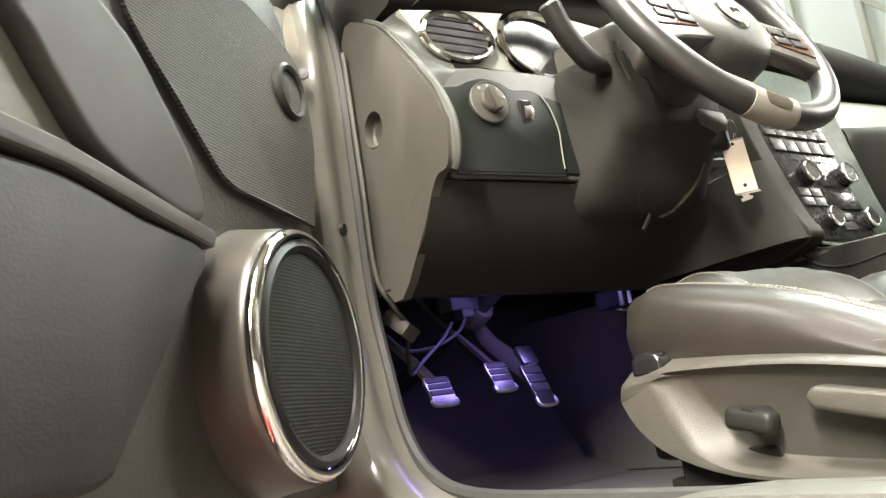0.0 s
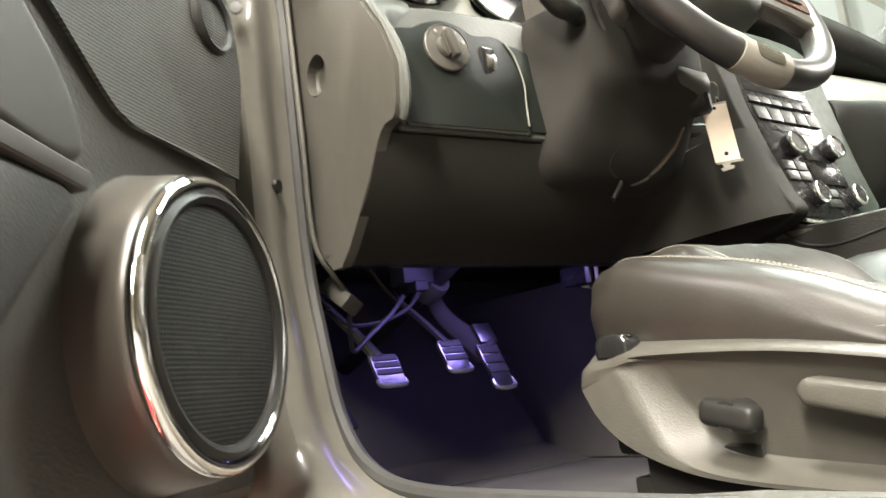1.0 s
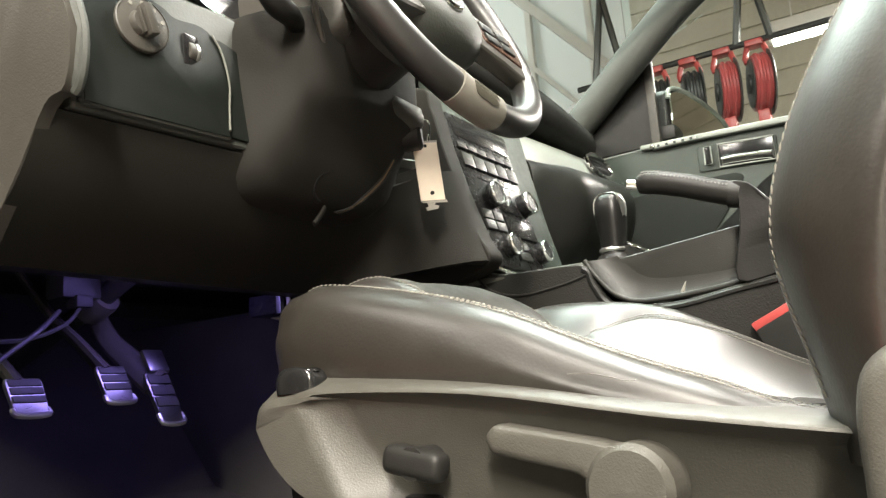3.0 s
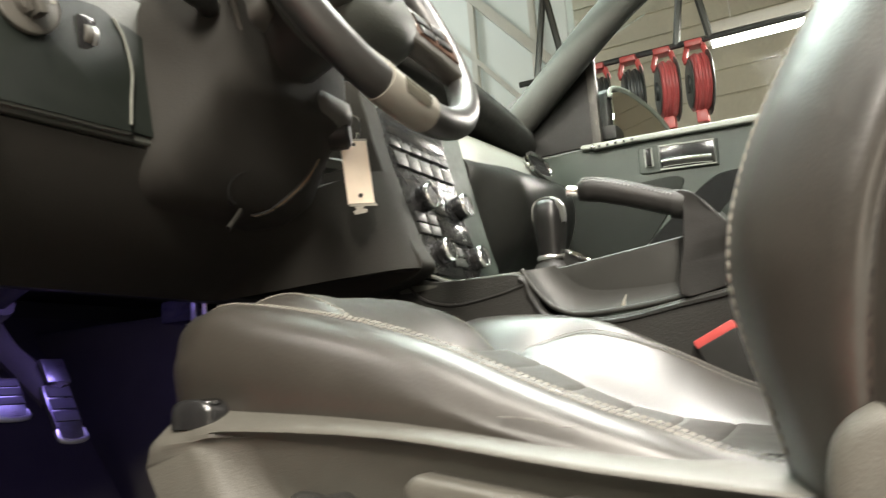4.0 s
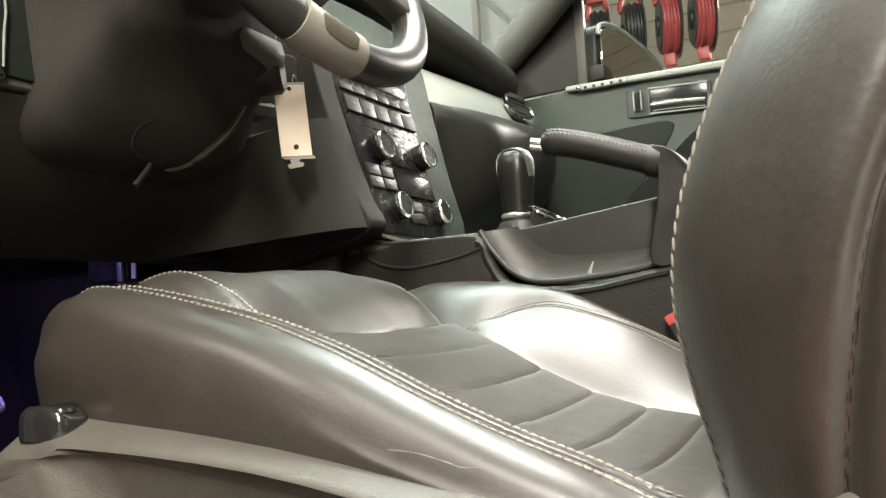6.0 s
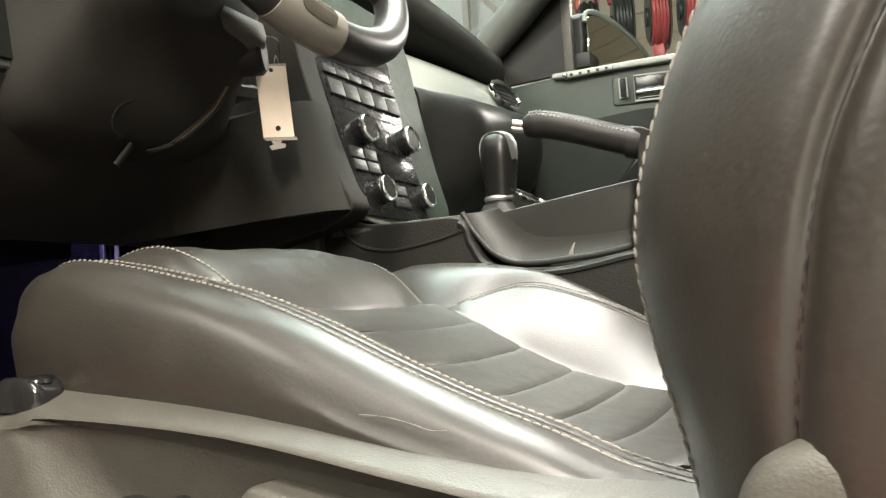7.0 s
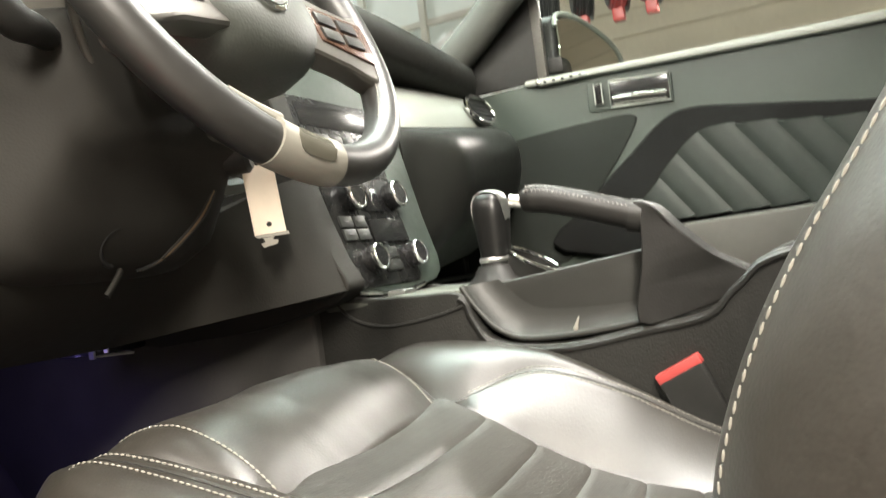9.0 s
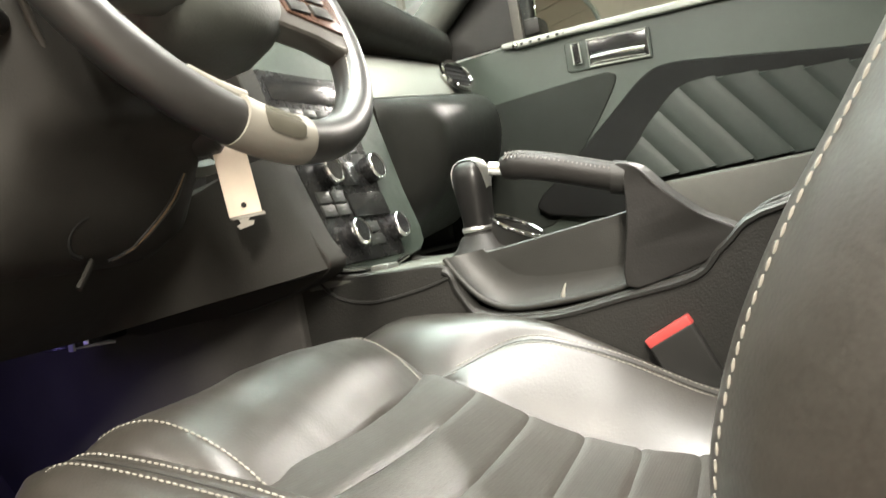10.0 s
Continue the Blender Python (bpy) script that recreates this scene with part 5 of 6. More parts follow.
rimline = spline([(-0.088, -0.150, 0.600), (-0.088, -0.166, 0.574), (-0.088, -0.190, 0.549), (-0.088, -0.225, 0.538), (-0.088, -0.30, 0.541), (-0.088, -0.345, 0.547)], 6)
part("rolled_rim", tube(rimline, 0.0035, 10), CONSOLESKIN, CONSOLE, "rolled rim of the tray", smooth=60)
INNER = spline([(-0.066, -0.186, 0.603), (-0.066, -0.198, 0.590), (-0.066, -0.216, 0.574), (-0.066, -0.240, 0.566), (-0.066, -0.300, 0.564), (-0.066, -0.345, 0.566)], 6)


def scoop(u, v):
    k = u * (len(rimline) - 1)
    i = min(int(k), len(rimline) - 2)
    a, b = rimline[i].lerp(rimline[i + 1], k - i), INNER[i].lerp(INNER[i + 1], k - i)
    w = math.sin(v * math.pi / 2)
    return Vector((a.x + (b.x - a.x) * w, a.y + (b.y - a.y) * (1 - math.cos(v * math.pi / 2)), a.z + (b.z - a.z) * (1 - math.cos(v * math.pi / 2))))


part("scoop", sheet(scoop, 30, 8, 0.003), CONSOLESKIN, CONSOLE, "smooth hollow inside the rim", smooth=70)
part("top_deck", plate([(-0.06, -0.16), (0.10, -0.16), (0.10, -0.36), (-0.06, -0.36)], lambda a, b, c: Vector((a, b, 0.565 + c)), 0.02, 0.004), DULL, CONSOLE)
CUP = facing((0.036, -0.192, 0.618), (0, -0.51, 0.86), (0, 1, 0))
cup = part("cup_holder", lathe([(0.0335, -0.03), (0.0345, 0.0), (0.033, 0.002), (0.031, -0.03), (0.0, -0.03)], CUP, 36), PLASTIC_DARK, CONSOLE, "round cup holder")
part("cup_ring", tube([CUP @ Vector((0.0335 * math.cos(i * math.tau / 40), 0.0335 * math.sin(i * math.tau / 40), 0.002)) for i in range(40)], 0.0026, 8, closed=True), CHROME, cup)
part("small_button", block((-0.050, -0.060, 0.597), (-0.022, -0.036, 0.604), 0.003), ALU, CONSOLE, "small silver button")
part("scuff", tube(spline([(-0.0795, -0.268, 0.540), (-0.0798, -0.271, 0.549), (-0.0792, -0.274, 0.556)], 4), [0.0008, 0.002, 0.0028, 0.002, 0.0016, 0.0012, 0.001, 0.0008, 0.0005], 6), THREAD, CONSOLE, "pale scuff")
part("armrest", plate([(-0.44, 0.575), (-0.50, 0.612), (-0.75, 0.628), (-0.75, 0.56), (-0.46, 0.55)], lambda a, b, c: Vector((-0.085 + c, a, b)), 0.19, 0.012, 3), GRIP, CONSOLE, "padded armrest lid")

SHIFTER = thing("gear_lever", "black leather gear lever with a silver knob cap", "gear lever", (0.016, -0.154, 0.58))
part("shaft", tube([(0.016, -0.150, 0.55), (0.016, -0.153, 0.63)], [0.022, 0.018], 16), PLASTIC_DARK, SHIFTER)
part("collar", lathe([(0.0195, 0), (0.0205, 0.003), (0.0195, 0.006)], Matrix.Translation((0.016, -0.153, 0.622)), 24), ALU, SHIFTER)
def knob_ring(z, r, e=0.8):
    return [Vector((0.016 + r * math.copysign(abs(math.cos(a)) ** e, math.cos(a)), -0.154 + 0.92 * r * math.copysign(abs(math.sin(a)) ** e, math.sin(a)), z)) for a in [i * math.tau / 36 for i in range(36)]]


part("knob", loft([knob_ring(z, r) for z, r in ((0.627, 0.0190), (0.640, 0.0195), (0.658, 0.0215), (0.674, 0.0230), (0.686, 0.0232), (0.695, 0.0215), (0.702, 0.0170), (0.7055, 0.0100), (0.7065, 0.0030))]), KNOBHIDE, SHIFTER, "black gear knob", smooth=60)
arch = [(-0.0238, 0.672), (-0.0240, 0.684), (-0.0224, 0.6955), (-0.0175, 0.7035), (-0.0095, 0.7075), (0.0, 0.7085), (0.0095, 0.7075), (0.0175, 0.7035), (0.0224, 0.6955), (0.0240, 0.684), (0.0238, 0.672)]
part("knob_cap", sheet(lambda u, v: Vector((0.016 + 0.0150 * (2 * v - 1) * (1 - 0.45 * (2 * u - 1) ** 4), -0.154 + 0.935 * lerp([(k / 10, p[0]) for k, p in enumerate(arch)], u) * (1 - 0.10 * (2 * v - 1) ** 2), lerp([(k / 10, p[1]) for k, p in enumerate(arch)], u) - 0.0024 * (2 * v - 1) ** 2)), 40, 8, 0.0012), ALU, SHIFTER, "silver arch over the knob", smooth=60)
part("boot", lathe([(0.06, 0.576), (0.045, 0.592), (0.03, 0.605), (0.022, 0.618)], Matrix.Translation((0.016, -0.153, 0)), 20), GRIP, SHIFTER, "gathered leather boot")

BRAKE = thing("handbrake", "leather-wrapped handbrake lever with chrome button and gathered boot", "handbrake", (-0.07, -0.36, 0.56))
grip = spline([(-0.100, -0.236, 0.680), (-0.098, -0.255, 0.681), (-0.092, -0.29, 0.671), (-0.086, -0.32, 0.660), (-0.082, -0.345, 0.651)], 6)
part("grip", tube(grip, [0.010 + 0.0045 * min(1, i / 4) for i in range(len(grip))], 20), GRIP, BRAKE, smooth=60)
part("release_button", tube([(-0.104, -0.2235, 0.6835), (-0.100, -0.237, 0.6805)], 0.0068, 16), CHROME, BRAKE, "chrome release button")
SEAMLINE = [grip[3].lerp(grip[-1], i / 25) for i in range(26)]
for i in range(26):
    k = min(range(len(grip)), key=lambda n: abs(grip[n].y - SEAMLINE[i].y))
    n2 = min(k + 1, len(grip) - 1) if grip[k].y > SEAMLINE[i].y else max(k - 1, 0)
    w = 0 if n2 == k else (SEAMLINE[i].y - grip[k].y) / (grip[n2].y - grip[k].y)
    SEAMLINE[i] = grip[k].lerp(grip[n2], w)
for flip in (0, 1):
    part("stitching", tube([p + (Vector((-0.0128, 0, 0.0078)) if (i + flip) % 2 else Vector((-0.0045, 0, 0.0145))) for i, p in enumerate(SEAMLINE)], 0.0010, 5), DARKTHREAD, BRAKE, "crossed dark stitching")
part("seam", tube([p + Vector((-0.0090, 0, 0.0114)) for p in SEAMLINE], 0.0010, 6), PLASTIC_DARK, BRAKE)
part("collar", tube([(-0.0825, -0.340, 0.652), (-0.081, -0.352, 0.649)], 0.0165, 16), PLASTIC_DARK, BRAKE)
part("boot", plate([(p.x, p.y) for p in spline([(-0.346, 0.664, 0), (-0.352, 0.640, 0), (-0.349, 0.600, 0), (-0.340, 0.546, 0), (-0.385, 0.550, 0), (-0.425, 0.562, 0), (-0.455, 0.578, 0), (-0.440, 0.590, 0), (-0.415, 0.604, 0), (-0.388, 0.632, 0), (-0.366, 0.658, 0)], 3, closed=True)],
                   lambda a, b, c: Vector((-0.096 + c + 0.004 * math.sin(55 * a + 30 * b) + 0.006 * math.sin(40 * a) * (0.66 - b) * 6, a, b)), 0.052, 0.016, 5), GRIP, BRAKE, "folded leather boot", smooth=60)

# ---- open driver's door ----
A = radians(50)
DO = Vector((-0.83, 0.12, 0))
DU, DN = Vector((-math.sin(A), -math.cos(A), 0)), Vector((math.cos(A), -math.sin(A), 0))
DP = lambda s, z, c=0.0: DO + DU * s + DN * c + Vector((0, 0, z))
DOORGREY = material("smooth_door_grey", (0.033, 0.0295, 0.0262), 0.6, grain=0.1, grain_size=700, spec=0.3)
RECESS = material("pale_recess_plastic", (0.20, 0.195, 0.165), 0.5, mottle=0.15, mottle_size=9)
DDOOR = thing("driver_door", "open driver's door with dark grained trim and a chrome-ringed speaker", "car door", DP(0.4, 0.36))
part("shell", plate([(-0.02, 0.36), (-0.02, 0.93), (0.10, 0.98), (1.10, 0.99), (1.12, 0.60), (1.06, 0.36)], lambda a, b, c: DP(a, b, -0.02 - c), 0.10, 0.012, 3), JAMB, DDOOR, "grey painted door shell")
part("trim_panel", plate([(0.015, 0.375), (0.008, 0.66), (0.01, 0.80), (0.025, 0.885), (0.08, 0.93), (1.05, 0.95), (1.07, 0.60), (1.02, 0.375)], lambda a, b, c: DP(a, b, c - 0.022), 0.022, 0.006, 3), DOOR, DDOOR, "grained upper trim panel")
CLOTH_L = smooth_table([(0.652, 0.045), (0.6555, 0.115), (0.657, 0.160), (0.6635, 0.200), (0.693, 0.240), (0.718, 0.270), (0.744, 0.304), (0.774, 0.333), (0.80, 0.330), (0.835, 0.245), (0.866, 0.15)], 5)
CLOTH_R = smooth_table([(0.652, 0.030), (0.70, 0.026), (0.77, 0.026), (0.834, 0.045), (0.866, 0.13)], 5)
CREASE = smooth_table([(0.652, 0.088), (0.676, 0.100), (0.71, 0.128), (0.7415, 0.155), (0.787, 0.1575), (0.841, 0.143), (0.866, 0.14)], 5)


def cloth(u, v):
    z = 0.652 + 0.214 * v
    s = lerp(CLOTH_L, z) + (lerp(CLOTH_R, z) - lerp(CLOTH_L, z)) * u
    return DP(s, z, 0.004 + 0.09 * max(0, lerp(CREASE, z) - s))


part("cloth_insert", sheet(cloth, 40, 30, 0.004), MESHCLOTH, DDOOR, "ribbed cloth insert", smooth=20)
tw = facing(DP(0.067, 0.792, 0.009), DN)
t_ = part("tweeter", lathe([(0.031, 0), (0.031, 0.010), (0.028, 0.013), (0.024, 0.011), (0.022, 0.004), (0.0, 0.004)], tw, 36), PLASTIC_DARK, DDOOR, "round tweeter ring")
part("tweeter_grille", lathe([(0.0225, 0.004), (0.018, 0.007), (0, 0.008)], tw, 28), MESHCLOTH, t_)
# armrest and lower pad
pad = [(p.x, p.y) for p in spline([(0.292, 0.578, 0), (0.37, 0.590, 0), (0.446, 0.602, 0), (0.52, 0.602, 0), (0.75, 0.61, 0), (1.0, 0.62, 0), (1.0, 0.45, 0), (0.75, 0.42, 0), (0.50, 0.418, 0), (0.425, 0.420, 0), (0.395, 0.446, 0), (0.332, 0.525, 0)], 3, closed=True)]
part("armrest_pad", plate(pad, lambda a, b, c: DP(a, b, c), 0.040, 0.012, 3), PADSKIN, DDOOR, "padded lower door panel")
strip = [(0.288, 0.580), (0.37, 0.592), (0.446, 0.604), (0.75, 0.612), (0.75, 0.634), (0.446, 0.620), (0.37, 0.608), (0.284, 0.594)]
part("armrest_cap", plate(strip, lambda a, b, c: DP(a, b, c), 0.042, 0.004, 3), DOORGREY, DDOOR, "smooth grey armrest capping")
part("grab_handle", plate([(p.x, p.y) for p in spline([(0.640, 0.86, 0), (0.520, 0.815, 0), (0.3766, 0.7481, 0), (0.341, 0.729, 0), (0.310, 0.696, 0), (0.284, 0.667, 0), (0.268, 0.638, 0), (0.266, 0.612, 0), (0.300, 0.606, 0), (0.384, 0.630, 0), (0.426, 0.6665, 0), (0.4654, 0.7053, 0), (0.56, 0.76, 0)], 4, closed=True)], lambda a, b, c: DP(a, b, 0.003 + c), 0.020, 0.009, 5), DOORGREY, DDOOR, "dark grab handle", smooth=60)
part("handle_recess", plate([(0.38, 0.72), (0.36, 0.63), (0.70, 0.64), (0.70, 0.86), (0.46, 0.86)], lambda a, b, c: DP(a, b, c), 0.006, 0.003), RECESS, DDOOR, "pale recess behind the grab handle")
# speaker pod
rc = (0.160, 0.505)
SPK = facing(DP(rc[0], rc[1], 0), DN)
POD = part("speaker_pod", loft([[SPK @ Vector((r * math.cos(a) - 0.012 * k, (r + 0.016 * (1 - h / 0.055)) * math.sin(a), h)) for a in [i * math.tau / 48 for i in range(48)]] for r, h, k in ((0.104, 0.0, 0.2), (0.106, 0.020, 0.1), (0.109, 0.040, 0), (0.108, 0.050, 0), (0.104, 0.052, 0))]), SATIN, DDOOR, "satin grey speaker pod", smooth=60)
part("chrome_ring", tube([SPK @ Vector((0.1035 * math.cos(i * math.tau / 72), 0.1035 * math.sin(i * math.tau / 72), 0.052)) for i in range(72)], 0.0072, 14, closed=True), CHROME, POD, "polished chrome ring")
part("grille_rim", lathe([(0.0985, 0.046), (0.0985, 0.056), (0.094, 0.060), (0.089, 0.057), (0.087, 0.048)], SPK, 56), PLASTIC_DARK, POD)
part("speaker_grille", lathe([(0.089, 0.048), (0.089, 0.054), (0.06, 0.057), (0, 0.058)], SPK, 56), SPKCLOTH, POD, "fine black speaker grille", smooth=60)
part("door_check", tube(spline([(-0.80, 0.24, 0.675), (-0.775, 0.20, 0.676), (-0.76, 0.18, 0.674)], 4), 0.008, 8), PLASTIC_DARK, DDOOR)
part("grommet", lathe([(0.007, 0), (0.007, 0.003), (0.0, 0.004)], facing((-0.80, 0.165, 0.865), (-0.5, -0.8, 0.1)), 18), RUBBER, DDOOR)

# ---- passenger's door ----
DULLBLACK = material("dull_black_trim", (0.006, 0.006, 0.0055), 0.7, grain=0.2, grain_size=600, spec=0.1)
QUILT = material("quilted_grey_green", (0.023, 0.0275, 0.0235), 0.5, grain=0.25, grain_size=600, kind="leather", spec=0.25)
PDOOR = thing("passenger_door", "closed passenger's door with quilted insert and chrome handle", "car door", (0.76, -0.4, 0.36))
PX = lambda a, b, c=0.0: Vector((0.745 - c, a, b))
part("shell", block((0.76, -0.95, 0.34), (0.86, 0.28, 0.955), 0.012), JAMB, PDOOR, "grey painted door shell")
part("trim_panel", plate([(0.26, 0.36), (0.26, 0.965), (0.0, 0.972), (-0.60, 0.955), (-0.95, 0.95), (-0.95, 0.36)], lambda a, b, c: PX(a, b, c - 0.02), 0.026, 0.006, 3), DOORGREEN, PDOOR, "green-grey trim panel")
part("window_sill", plate([(0.02, 0.966), (0.02, 0.978), (-0.30, 0.970), (-0.95, 0.958), (-0.95, 0.938), (-0.30, 0.955)], lambda a, b, c: PX(a, b, c - 0.01), 0.03, 0.006, 3), SILVER, PDOOR, "pale window sill strip")
grille_slots = part("sill_strip", block((0.722, -0.112, 0.9615), (0.740, -0.006, 0.9720), 0.004, 3), SILVER, PDOOR, "pale strip with small marks on the sill")
for i in range(5):
    part("mark", block((0.7205, -0.102 + 0.0185 * i, 0.9640), (0.7230, -0.096 + 0.0185 * i, 0.9695), 0.0008), PLASTIC_DARK, grille_slots)
part("stud", lathe([(0.0058, 0), (0.0055, 0.003), (0.0035, 0.0045), (0, 0.005)], facing((0.7225, -0.0115, 0.9667), (-1, 0, 0)), 16), CHROME, grille_slots)
DOORLOW = material("dark_door_pocket_skin", (0.0135, 0.0155, 0.0130), 0.65, grain=0.25, grain_size=600, spec=0.12)
lowline = [(p.x, p.y) for p in spline([(0.25, 0.850, 0), (0.10, 0.860, 0), (-0.02, 0.868, 0), (-0.155, 0.8745, 0), (-0.188, 0.870, 0), (-0.192, 0.852, 0), (-0.150, 0.790, 0), (-0.07, 0.69, 0), (-0.02, 0.60, 0), (0.25, 0.60, 0)], 4, closed=True)]
part("lower_panel", plate(lowline, lambda a, b, c: PX(a, b, c + 0.004), 0.005, 0.003, 3), DOORLOW, PDOOR, "dark lower door panel")
HB = part("handle_bezel", plate([(-0.1035, 0.893), (-0.1045, 0.9440), (-0.110, 0.9480), (-0.272, 0.9370), (-0.270, 0.8800), (-0.110, 0.8890)], lambda a, b, c: PX(a, b, c + 0.004), 0.006, 0.003, 3), DOORGREEN, PDOOR, "handle surround")
part("handle_well", plate([(-0.152, 0.893), (-0.152, 0.941), (-0.264, 0.934), (-0.264, 0.886)], lambda a, b, c: PX(a, b, c + 0.009), 0.003, 0.001), GLOSS, HB, "dark handle well")
part("door_pull", loft([[PX(a, b0 + k * 0.010, 0.0125 + 0.009 * math.sin(math.pi * k / 2)) for k in (0, 0.5, 1.0, 1.5, 2.0)] for a, b0 in ((-0.156, 0.8950), (-0.170, 0.8955), (-0.200, 0.8940), (-0.235, 0.8915), (-0.259, 0.8885))], cap=False, closed=False), CHROME, HB, "curved chrome door handle", smooth=60)
part("well_rim", tube([PX(a, b, 0.0125) for a, b in ((-0.1505, 0.8915), (-0.1505, 0.9425), (-0.2655, 0.9355), (-0.2655, 0.8845))], 0.0022, 6, closed=True), SILVER, HB, "thin pale rim of the handle well")
part("lock_switch", block((0.726, -0.136, 0.902), (0.736, -0.122, 0.940), 0.004, 3), GLOSS, HB, "dark lock switch")
part("switch_rim", tube([Vector((0.7265, a, b)) for a, b in ((-0.1215, 0.901), (-0.1215, 0.941), (-0.1365, 0.941), (-0.1365, 0.901))], 0.0016, 6, closed=True), SILVER, HB)
arm = [(p.x, p.y) for p in spline([(-0.02, 0.62, 0), (-0.084, 0.712, 0), (-0.178, 0.792, 0), (-0.245, 0.846, 0), (-0.300, 0.861, 0), (-0.414, 0.846, 0), (-0.65, 0.810, 0), (-0.95, 0.79, 0), (-0.95, 0.55, 0), (-0.5, 0.56, 0)], 4, closed=True)]
part("armrest_frame", plate(arm, lambda a, b, c: PX(a, b, c + 0.002), 0.030, 0.008, 3), DULLBLACK, PDOOR, "black armrest frame")
QTOP = smooth_table([(-1.1, 0.765), (-0.60, 0.790), (-0.43, 0.808), (-0.345, 0.815), (-0.305, 0.806), (-0.245, 0.755), (-0.195, 0.70), (-0.17, 0.675)], 4)
for k in range(14):
    y0 = -0.225 - 0.066 * k
    tilt = 0.115

    def rib(u, v, y0=y0, tilt=tilt):
        top = 0.70
        for _ in range(12):
            top = lerp(QTOP, y0 - 0.064 * v + 0.72 * (top - 0.655))
        z = 0.655 + (top - 0.655) * u
        y = y0 - 0.064 * v + 0.72 * (z - 0.655)
        return Vector((0.709 - 0.0055 * (1 - abs(2 * v - 1) ** 4), y, z - 0.02 * (0.4 + y0) * 0))
    if y0 > -0.95:
        part("quilt_rib", sheet(rib, 6, 6, 0.01), QUILT, PDOOR, smooth=60)
part("door_pocket", plate([(-0.255, 0.645), (-0.95, 0.660), (-0.95, 0.52), (-0.27, 0.52)], lambda a, b, c: PX(a, b, c + 0.01), 0.050, 0.010, 3), TRIM, PDOOR, "grey armrest ledge")
solid("trim_sail_panel", plate([(0.24, 0.97), (0.14, 1.06), (-0.015, 1.19), (-0.010, 0.975)], lambda a, b, c: Vector((0.735 + c, a, b)), 0.012, 0.003), PLASTIC_DARK, "black triangular mirror panel", "trim", "structure")
solid("trim_window_channel", block((0.732, -0.028, 0.97), (0.75, -0.008, 1.19), 0.003), PLASTIC, "dark window channel", "trim", "structure")
PM = thing("door_mirror", "black door mirror outside the passenger's window", "door mirror", (0.90, -0.05, 1.0))
hous = [(p.x, p.y) for p in spline([(0.015, 0.995, 0), (0.022, 1.06, 0), (0.018, 1.108, 0), (-0.03, 1.116, 0), (-0.10, 1.098, 0), (-0.160, 1.066, 0), (-0.182, 1.03, 0), (-0.175, 1.0, 0), (-0.09, 0.985, 0)], 4, closed=True)]
mir = lambda a, b, c: Vector((0.88 - 1.19 * (a + 0.07), 0.37 * (a + 0.07) - 0.076 + c, b))
part("housing", plate(hous, lambda a, b, c: mir(a, b, c), 0.04, 0.010, 3), PLASTIC_DARK, PM)
part("glass", plate([(-0.076 + (a + 0.076) * 0.92, 1.053 + (b - 1.053) * 0.88) for a, b in hous], lambda a, b, c: mir(a, b, -0.003 - c), 0.003, 0.0), MIRROR, PM, "mirror glass")
part("rim", tube([mir(a, b, -0.006) for a, b in hous[6:26]], 0.0055, 8), SILVER, PM, "pale rim of the mirror")
part("foot", block((0.75, -0.06, 0.985), (0.88, 0.0, 1.02), 0.01), PLASTIC_DARK, PM)
solid("window_passenger", block((0.752, -0.95, 0.96), (0.756, 0.03, 1.36), 0), GLASS, "clear side window glass of the passenger's door", "window", "structure").visible_shadow = False

# ---- red lift platform on the floor beside the car, mirrored in the chrome ----
PLATFORM = thing("lift_platform", "red painted steel lift platform lying on the floor beside the car", "car lift", (-1.45, -0.2, 0.0))
part("deck", block((-1.75, -0.45, 0.05), (-1.15, 1.1, 0.09), 0.01), REDPAINT, PLATFORM)
for sx in (-1.74, -1.19):
    part("side_rail", block((sx, -0.45, 0.0), (sx + 0.04, 1.1, 0.12), 0.008), REDPAINT, PLATFORM)
for k in range(4):
    part("tread_bar", block((-1.69, -0.3 + 0.4 * k, 0.09), (-1.21, -0.26 + 0.4 * k, 0.10), 0.003), ALU, PLATFORM)

# ---- cable reels and lamps beyond the passenger's window ----
RX = 3.4
REELGREY = material("dark_reel_steel", (0.07, 0.07, 0.065), 0.4, metal=0.3)


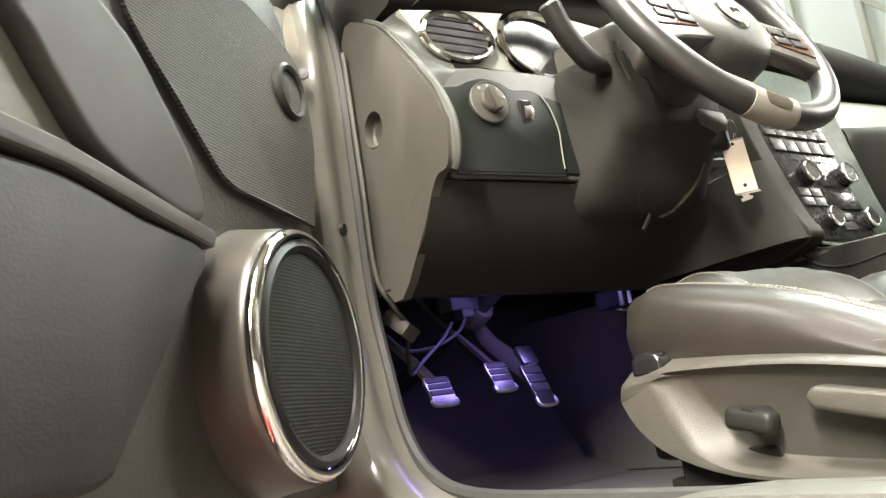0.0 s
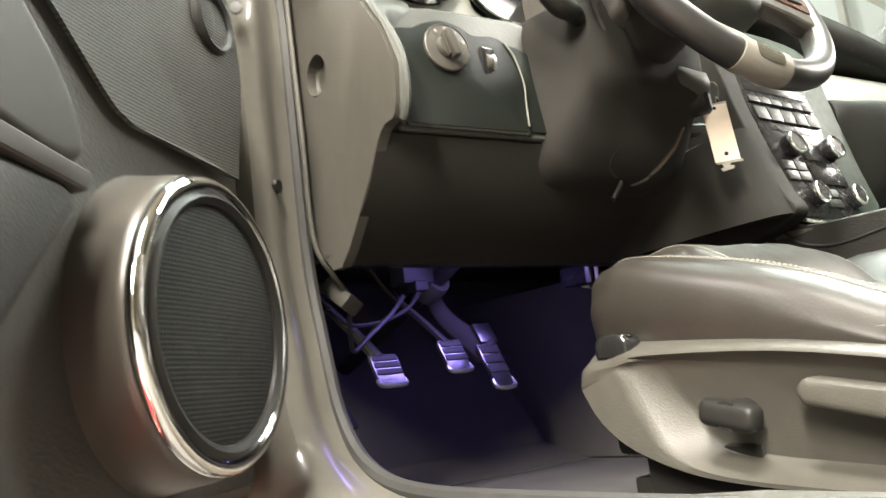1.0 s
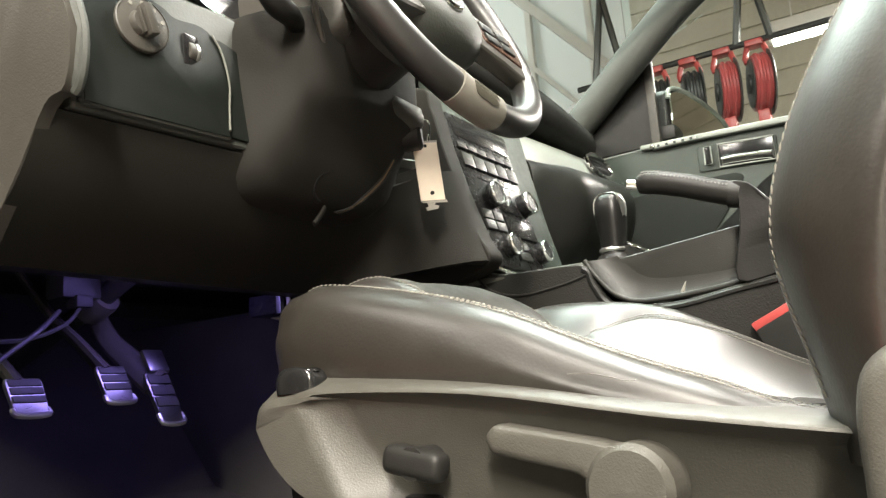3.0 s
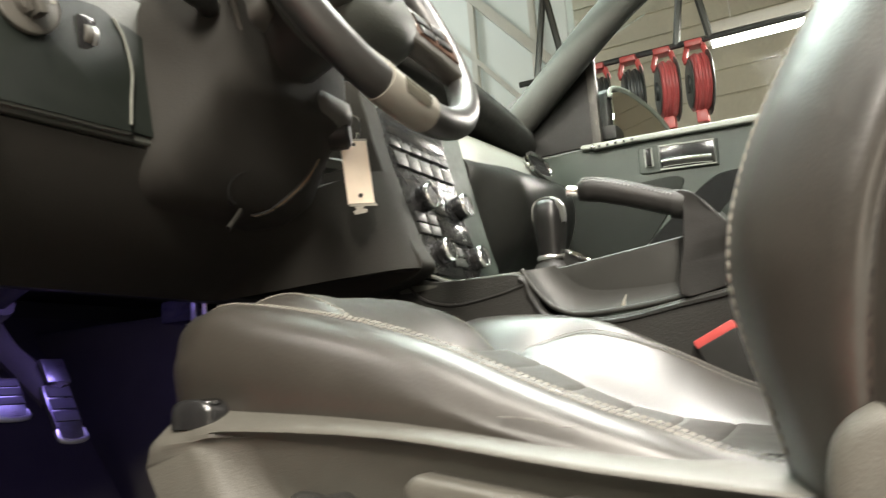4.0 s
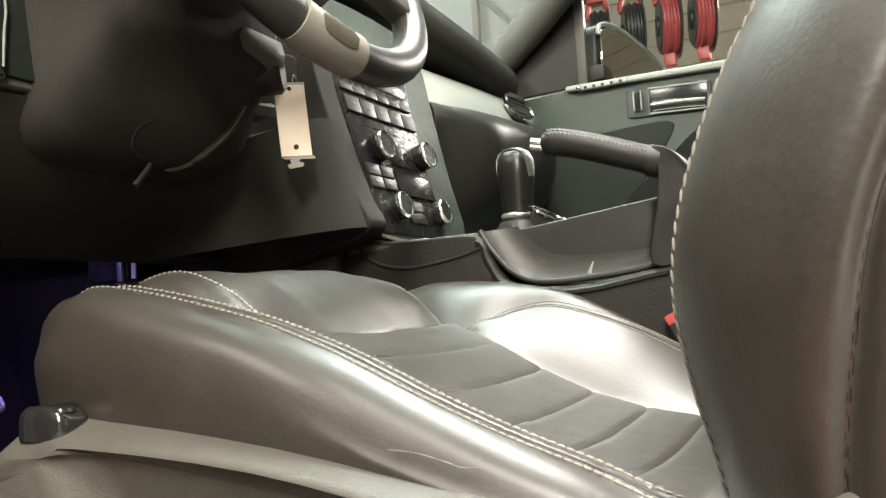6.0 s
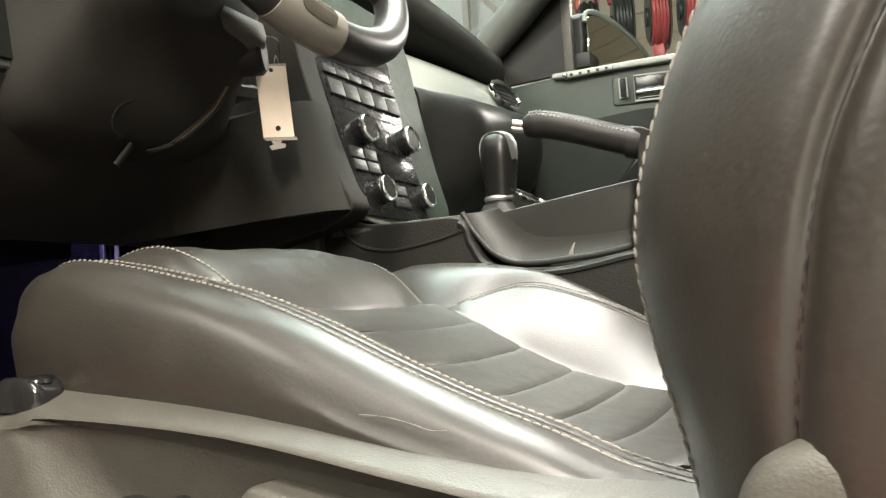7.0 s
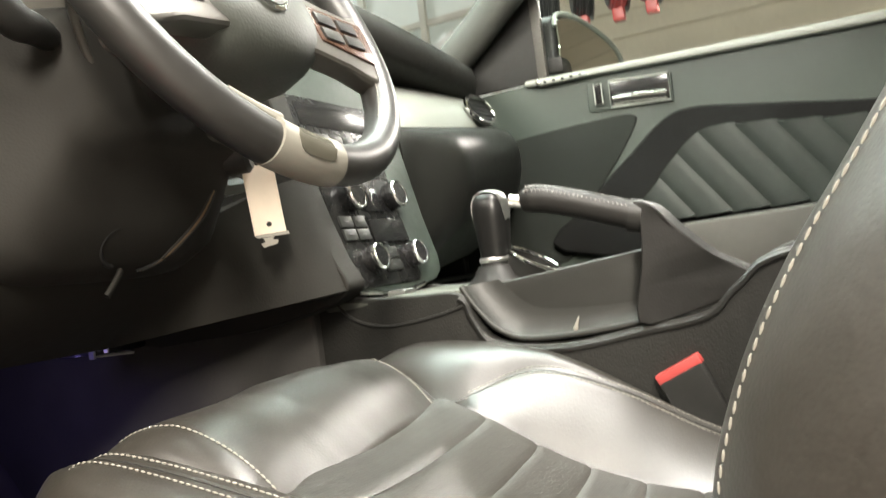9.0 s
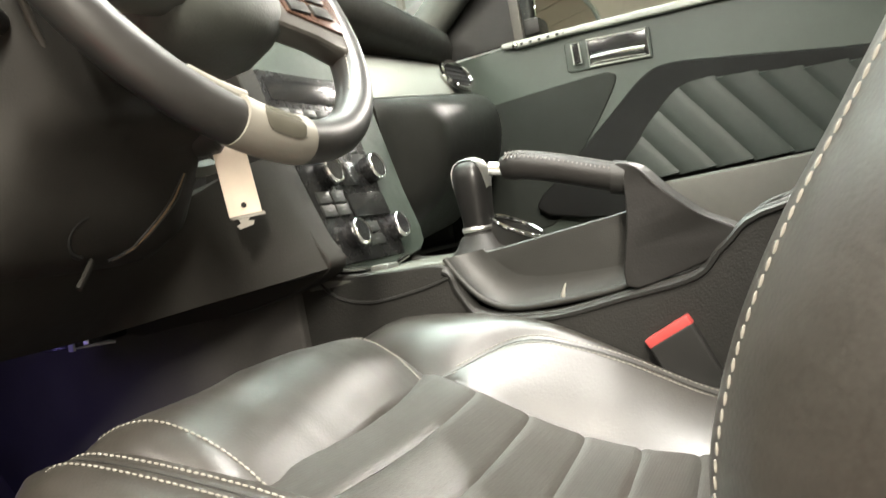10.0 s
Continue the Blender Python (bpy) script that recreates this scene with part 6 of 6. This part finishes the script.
def reel(y, z, cable, label):
    r = thing("cable_reel", label, "cable reel", (RX, y, z - 0.22), group="cable reels on the rail")
    m = facing((RX, y, z), (-0.35, 0.94, 0))
    part("flange", lathe([(0.170, -0.052), (0.174, -0.048), (0.170, -0.044), (0.060, -0.044), (0.060, -0.052)], m, 36), REELGREY, r, "dark grey steel flange")
    part("flange", lathe([(0.128, 0.044), (0.130, 0.047), (0.128, 0.050), (0.05, 0.050), (0.05, 0.044)], m, 30), REELGREY, r, "dark grey steel flange")
    for j in range(5):
        ringp = [m @ Vector(((0.138 + 0.010 * (j % 2)) * math.cos(i * math.tau / 28), (0.138 + 0.010 * (j % 2)) * math.sin(i * math.tau / 28), -0.032 + 0.016 * j)) for i in range(28)]
        part("cable_turn", tube(ringp, 0.012, 6, closed=True), cable, r)
    part("drum", lathe([(0.13, -0.042), (0.13, 0.042)], m, 24), cable, r)
    part("hub", lathe([(0.05, -0.06), (0.05, 0.06)], m, 18), BLACKCABLE, r)
    part("bracket", join(block((RX - 0.04, y - 0.045, z + 0.20), (RX + 0.04, y + 0.045, z + 0.235), 0.008), tube([(RX, y - 0.04, z + 0.21), (RX, y - 0.058, z + 0.15), (RX, y - 0.05, z + 0.12)], 0.016, 8), tube([(RX, y + 0.04, z + 0.21), (RX, y + 0.058, z + 0.15), (RX, y + 0.05, z + 0.12)], 0.016, 8)), RED, r, "red hanging bracket")
    part("guide", block((RX - 0.03, y - 0.03, z - 0.22), (RX + 0.03, y + 0.03, z - 0.15), 0.01), RED, r, "red cable guide")
    return r


reel(0.726, 1.965, BLACKCABLE, "black cable reel on a red bracket")
reel(0.543, 1.965, BLACKCABLE, "black cable reel on a red bracket")
reel(0.357, 1.965, REDCABLE, "reel wound with red cable")
reel(0.187, 1.965, REDCABLE, "reel wound with red cable")
RAIL = thing("reel_rail", "dark steel rail that carries the cable reels on hangers", "rail", (RX, 0, 2.0))
part("bar", tube([(RX, -2.2, 2.20), (RX, 1.2, 2.20)], 0.018, 8), BLACKCABLE, RAIL)
for y in (-1.6, 0.19, 1.0):
    part("hanger", tube([(RX, y - 0.09, 2.20), (RX, y, 2.75)], 0.02, 6), REELGREY, RAIL)
    part("hanger", tube([(RX, y + 0.09, 2.20), (RX, y, 2.75), (RX, y, 6.0)], 0.02, 6), REELGREY, RAIL)
# the second fixture, over the hood, is added to go with that fill
for n, (x, y, z) in enumerate(((4.0, -0.54, 2.42), (0.62, 0.55, 2.75), (-1.75, -1.1, 2.75), (-2.6, 1.2, 2.75), (-4.2, -2.5, 2.75))):
    L = thing("tube_lamp", "white fluorescent tube lamp hanging from the ceiling", "ceiling lamp", (x, y, z), group="tube lamps")
    part("housing", block((x - 0.09, y - 0.75, z), (x + 0.09, y + 0.75, z + 0.07), 0.01), STEEL, L)
    part("tube", tube([(x, y - 0.72, z - 0.025), (x, y + 0.72, z - 0.025)], 0.03, 10), TUBE, L, "glowing tube")
    for s in (-0.6, 0.6):
        part("chain", tube([(x, y + s, z + 0.07), (x, y + s, 6.0)], 0.006, 5), STEEL, L)
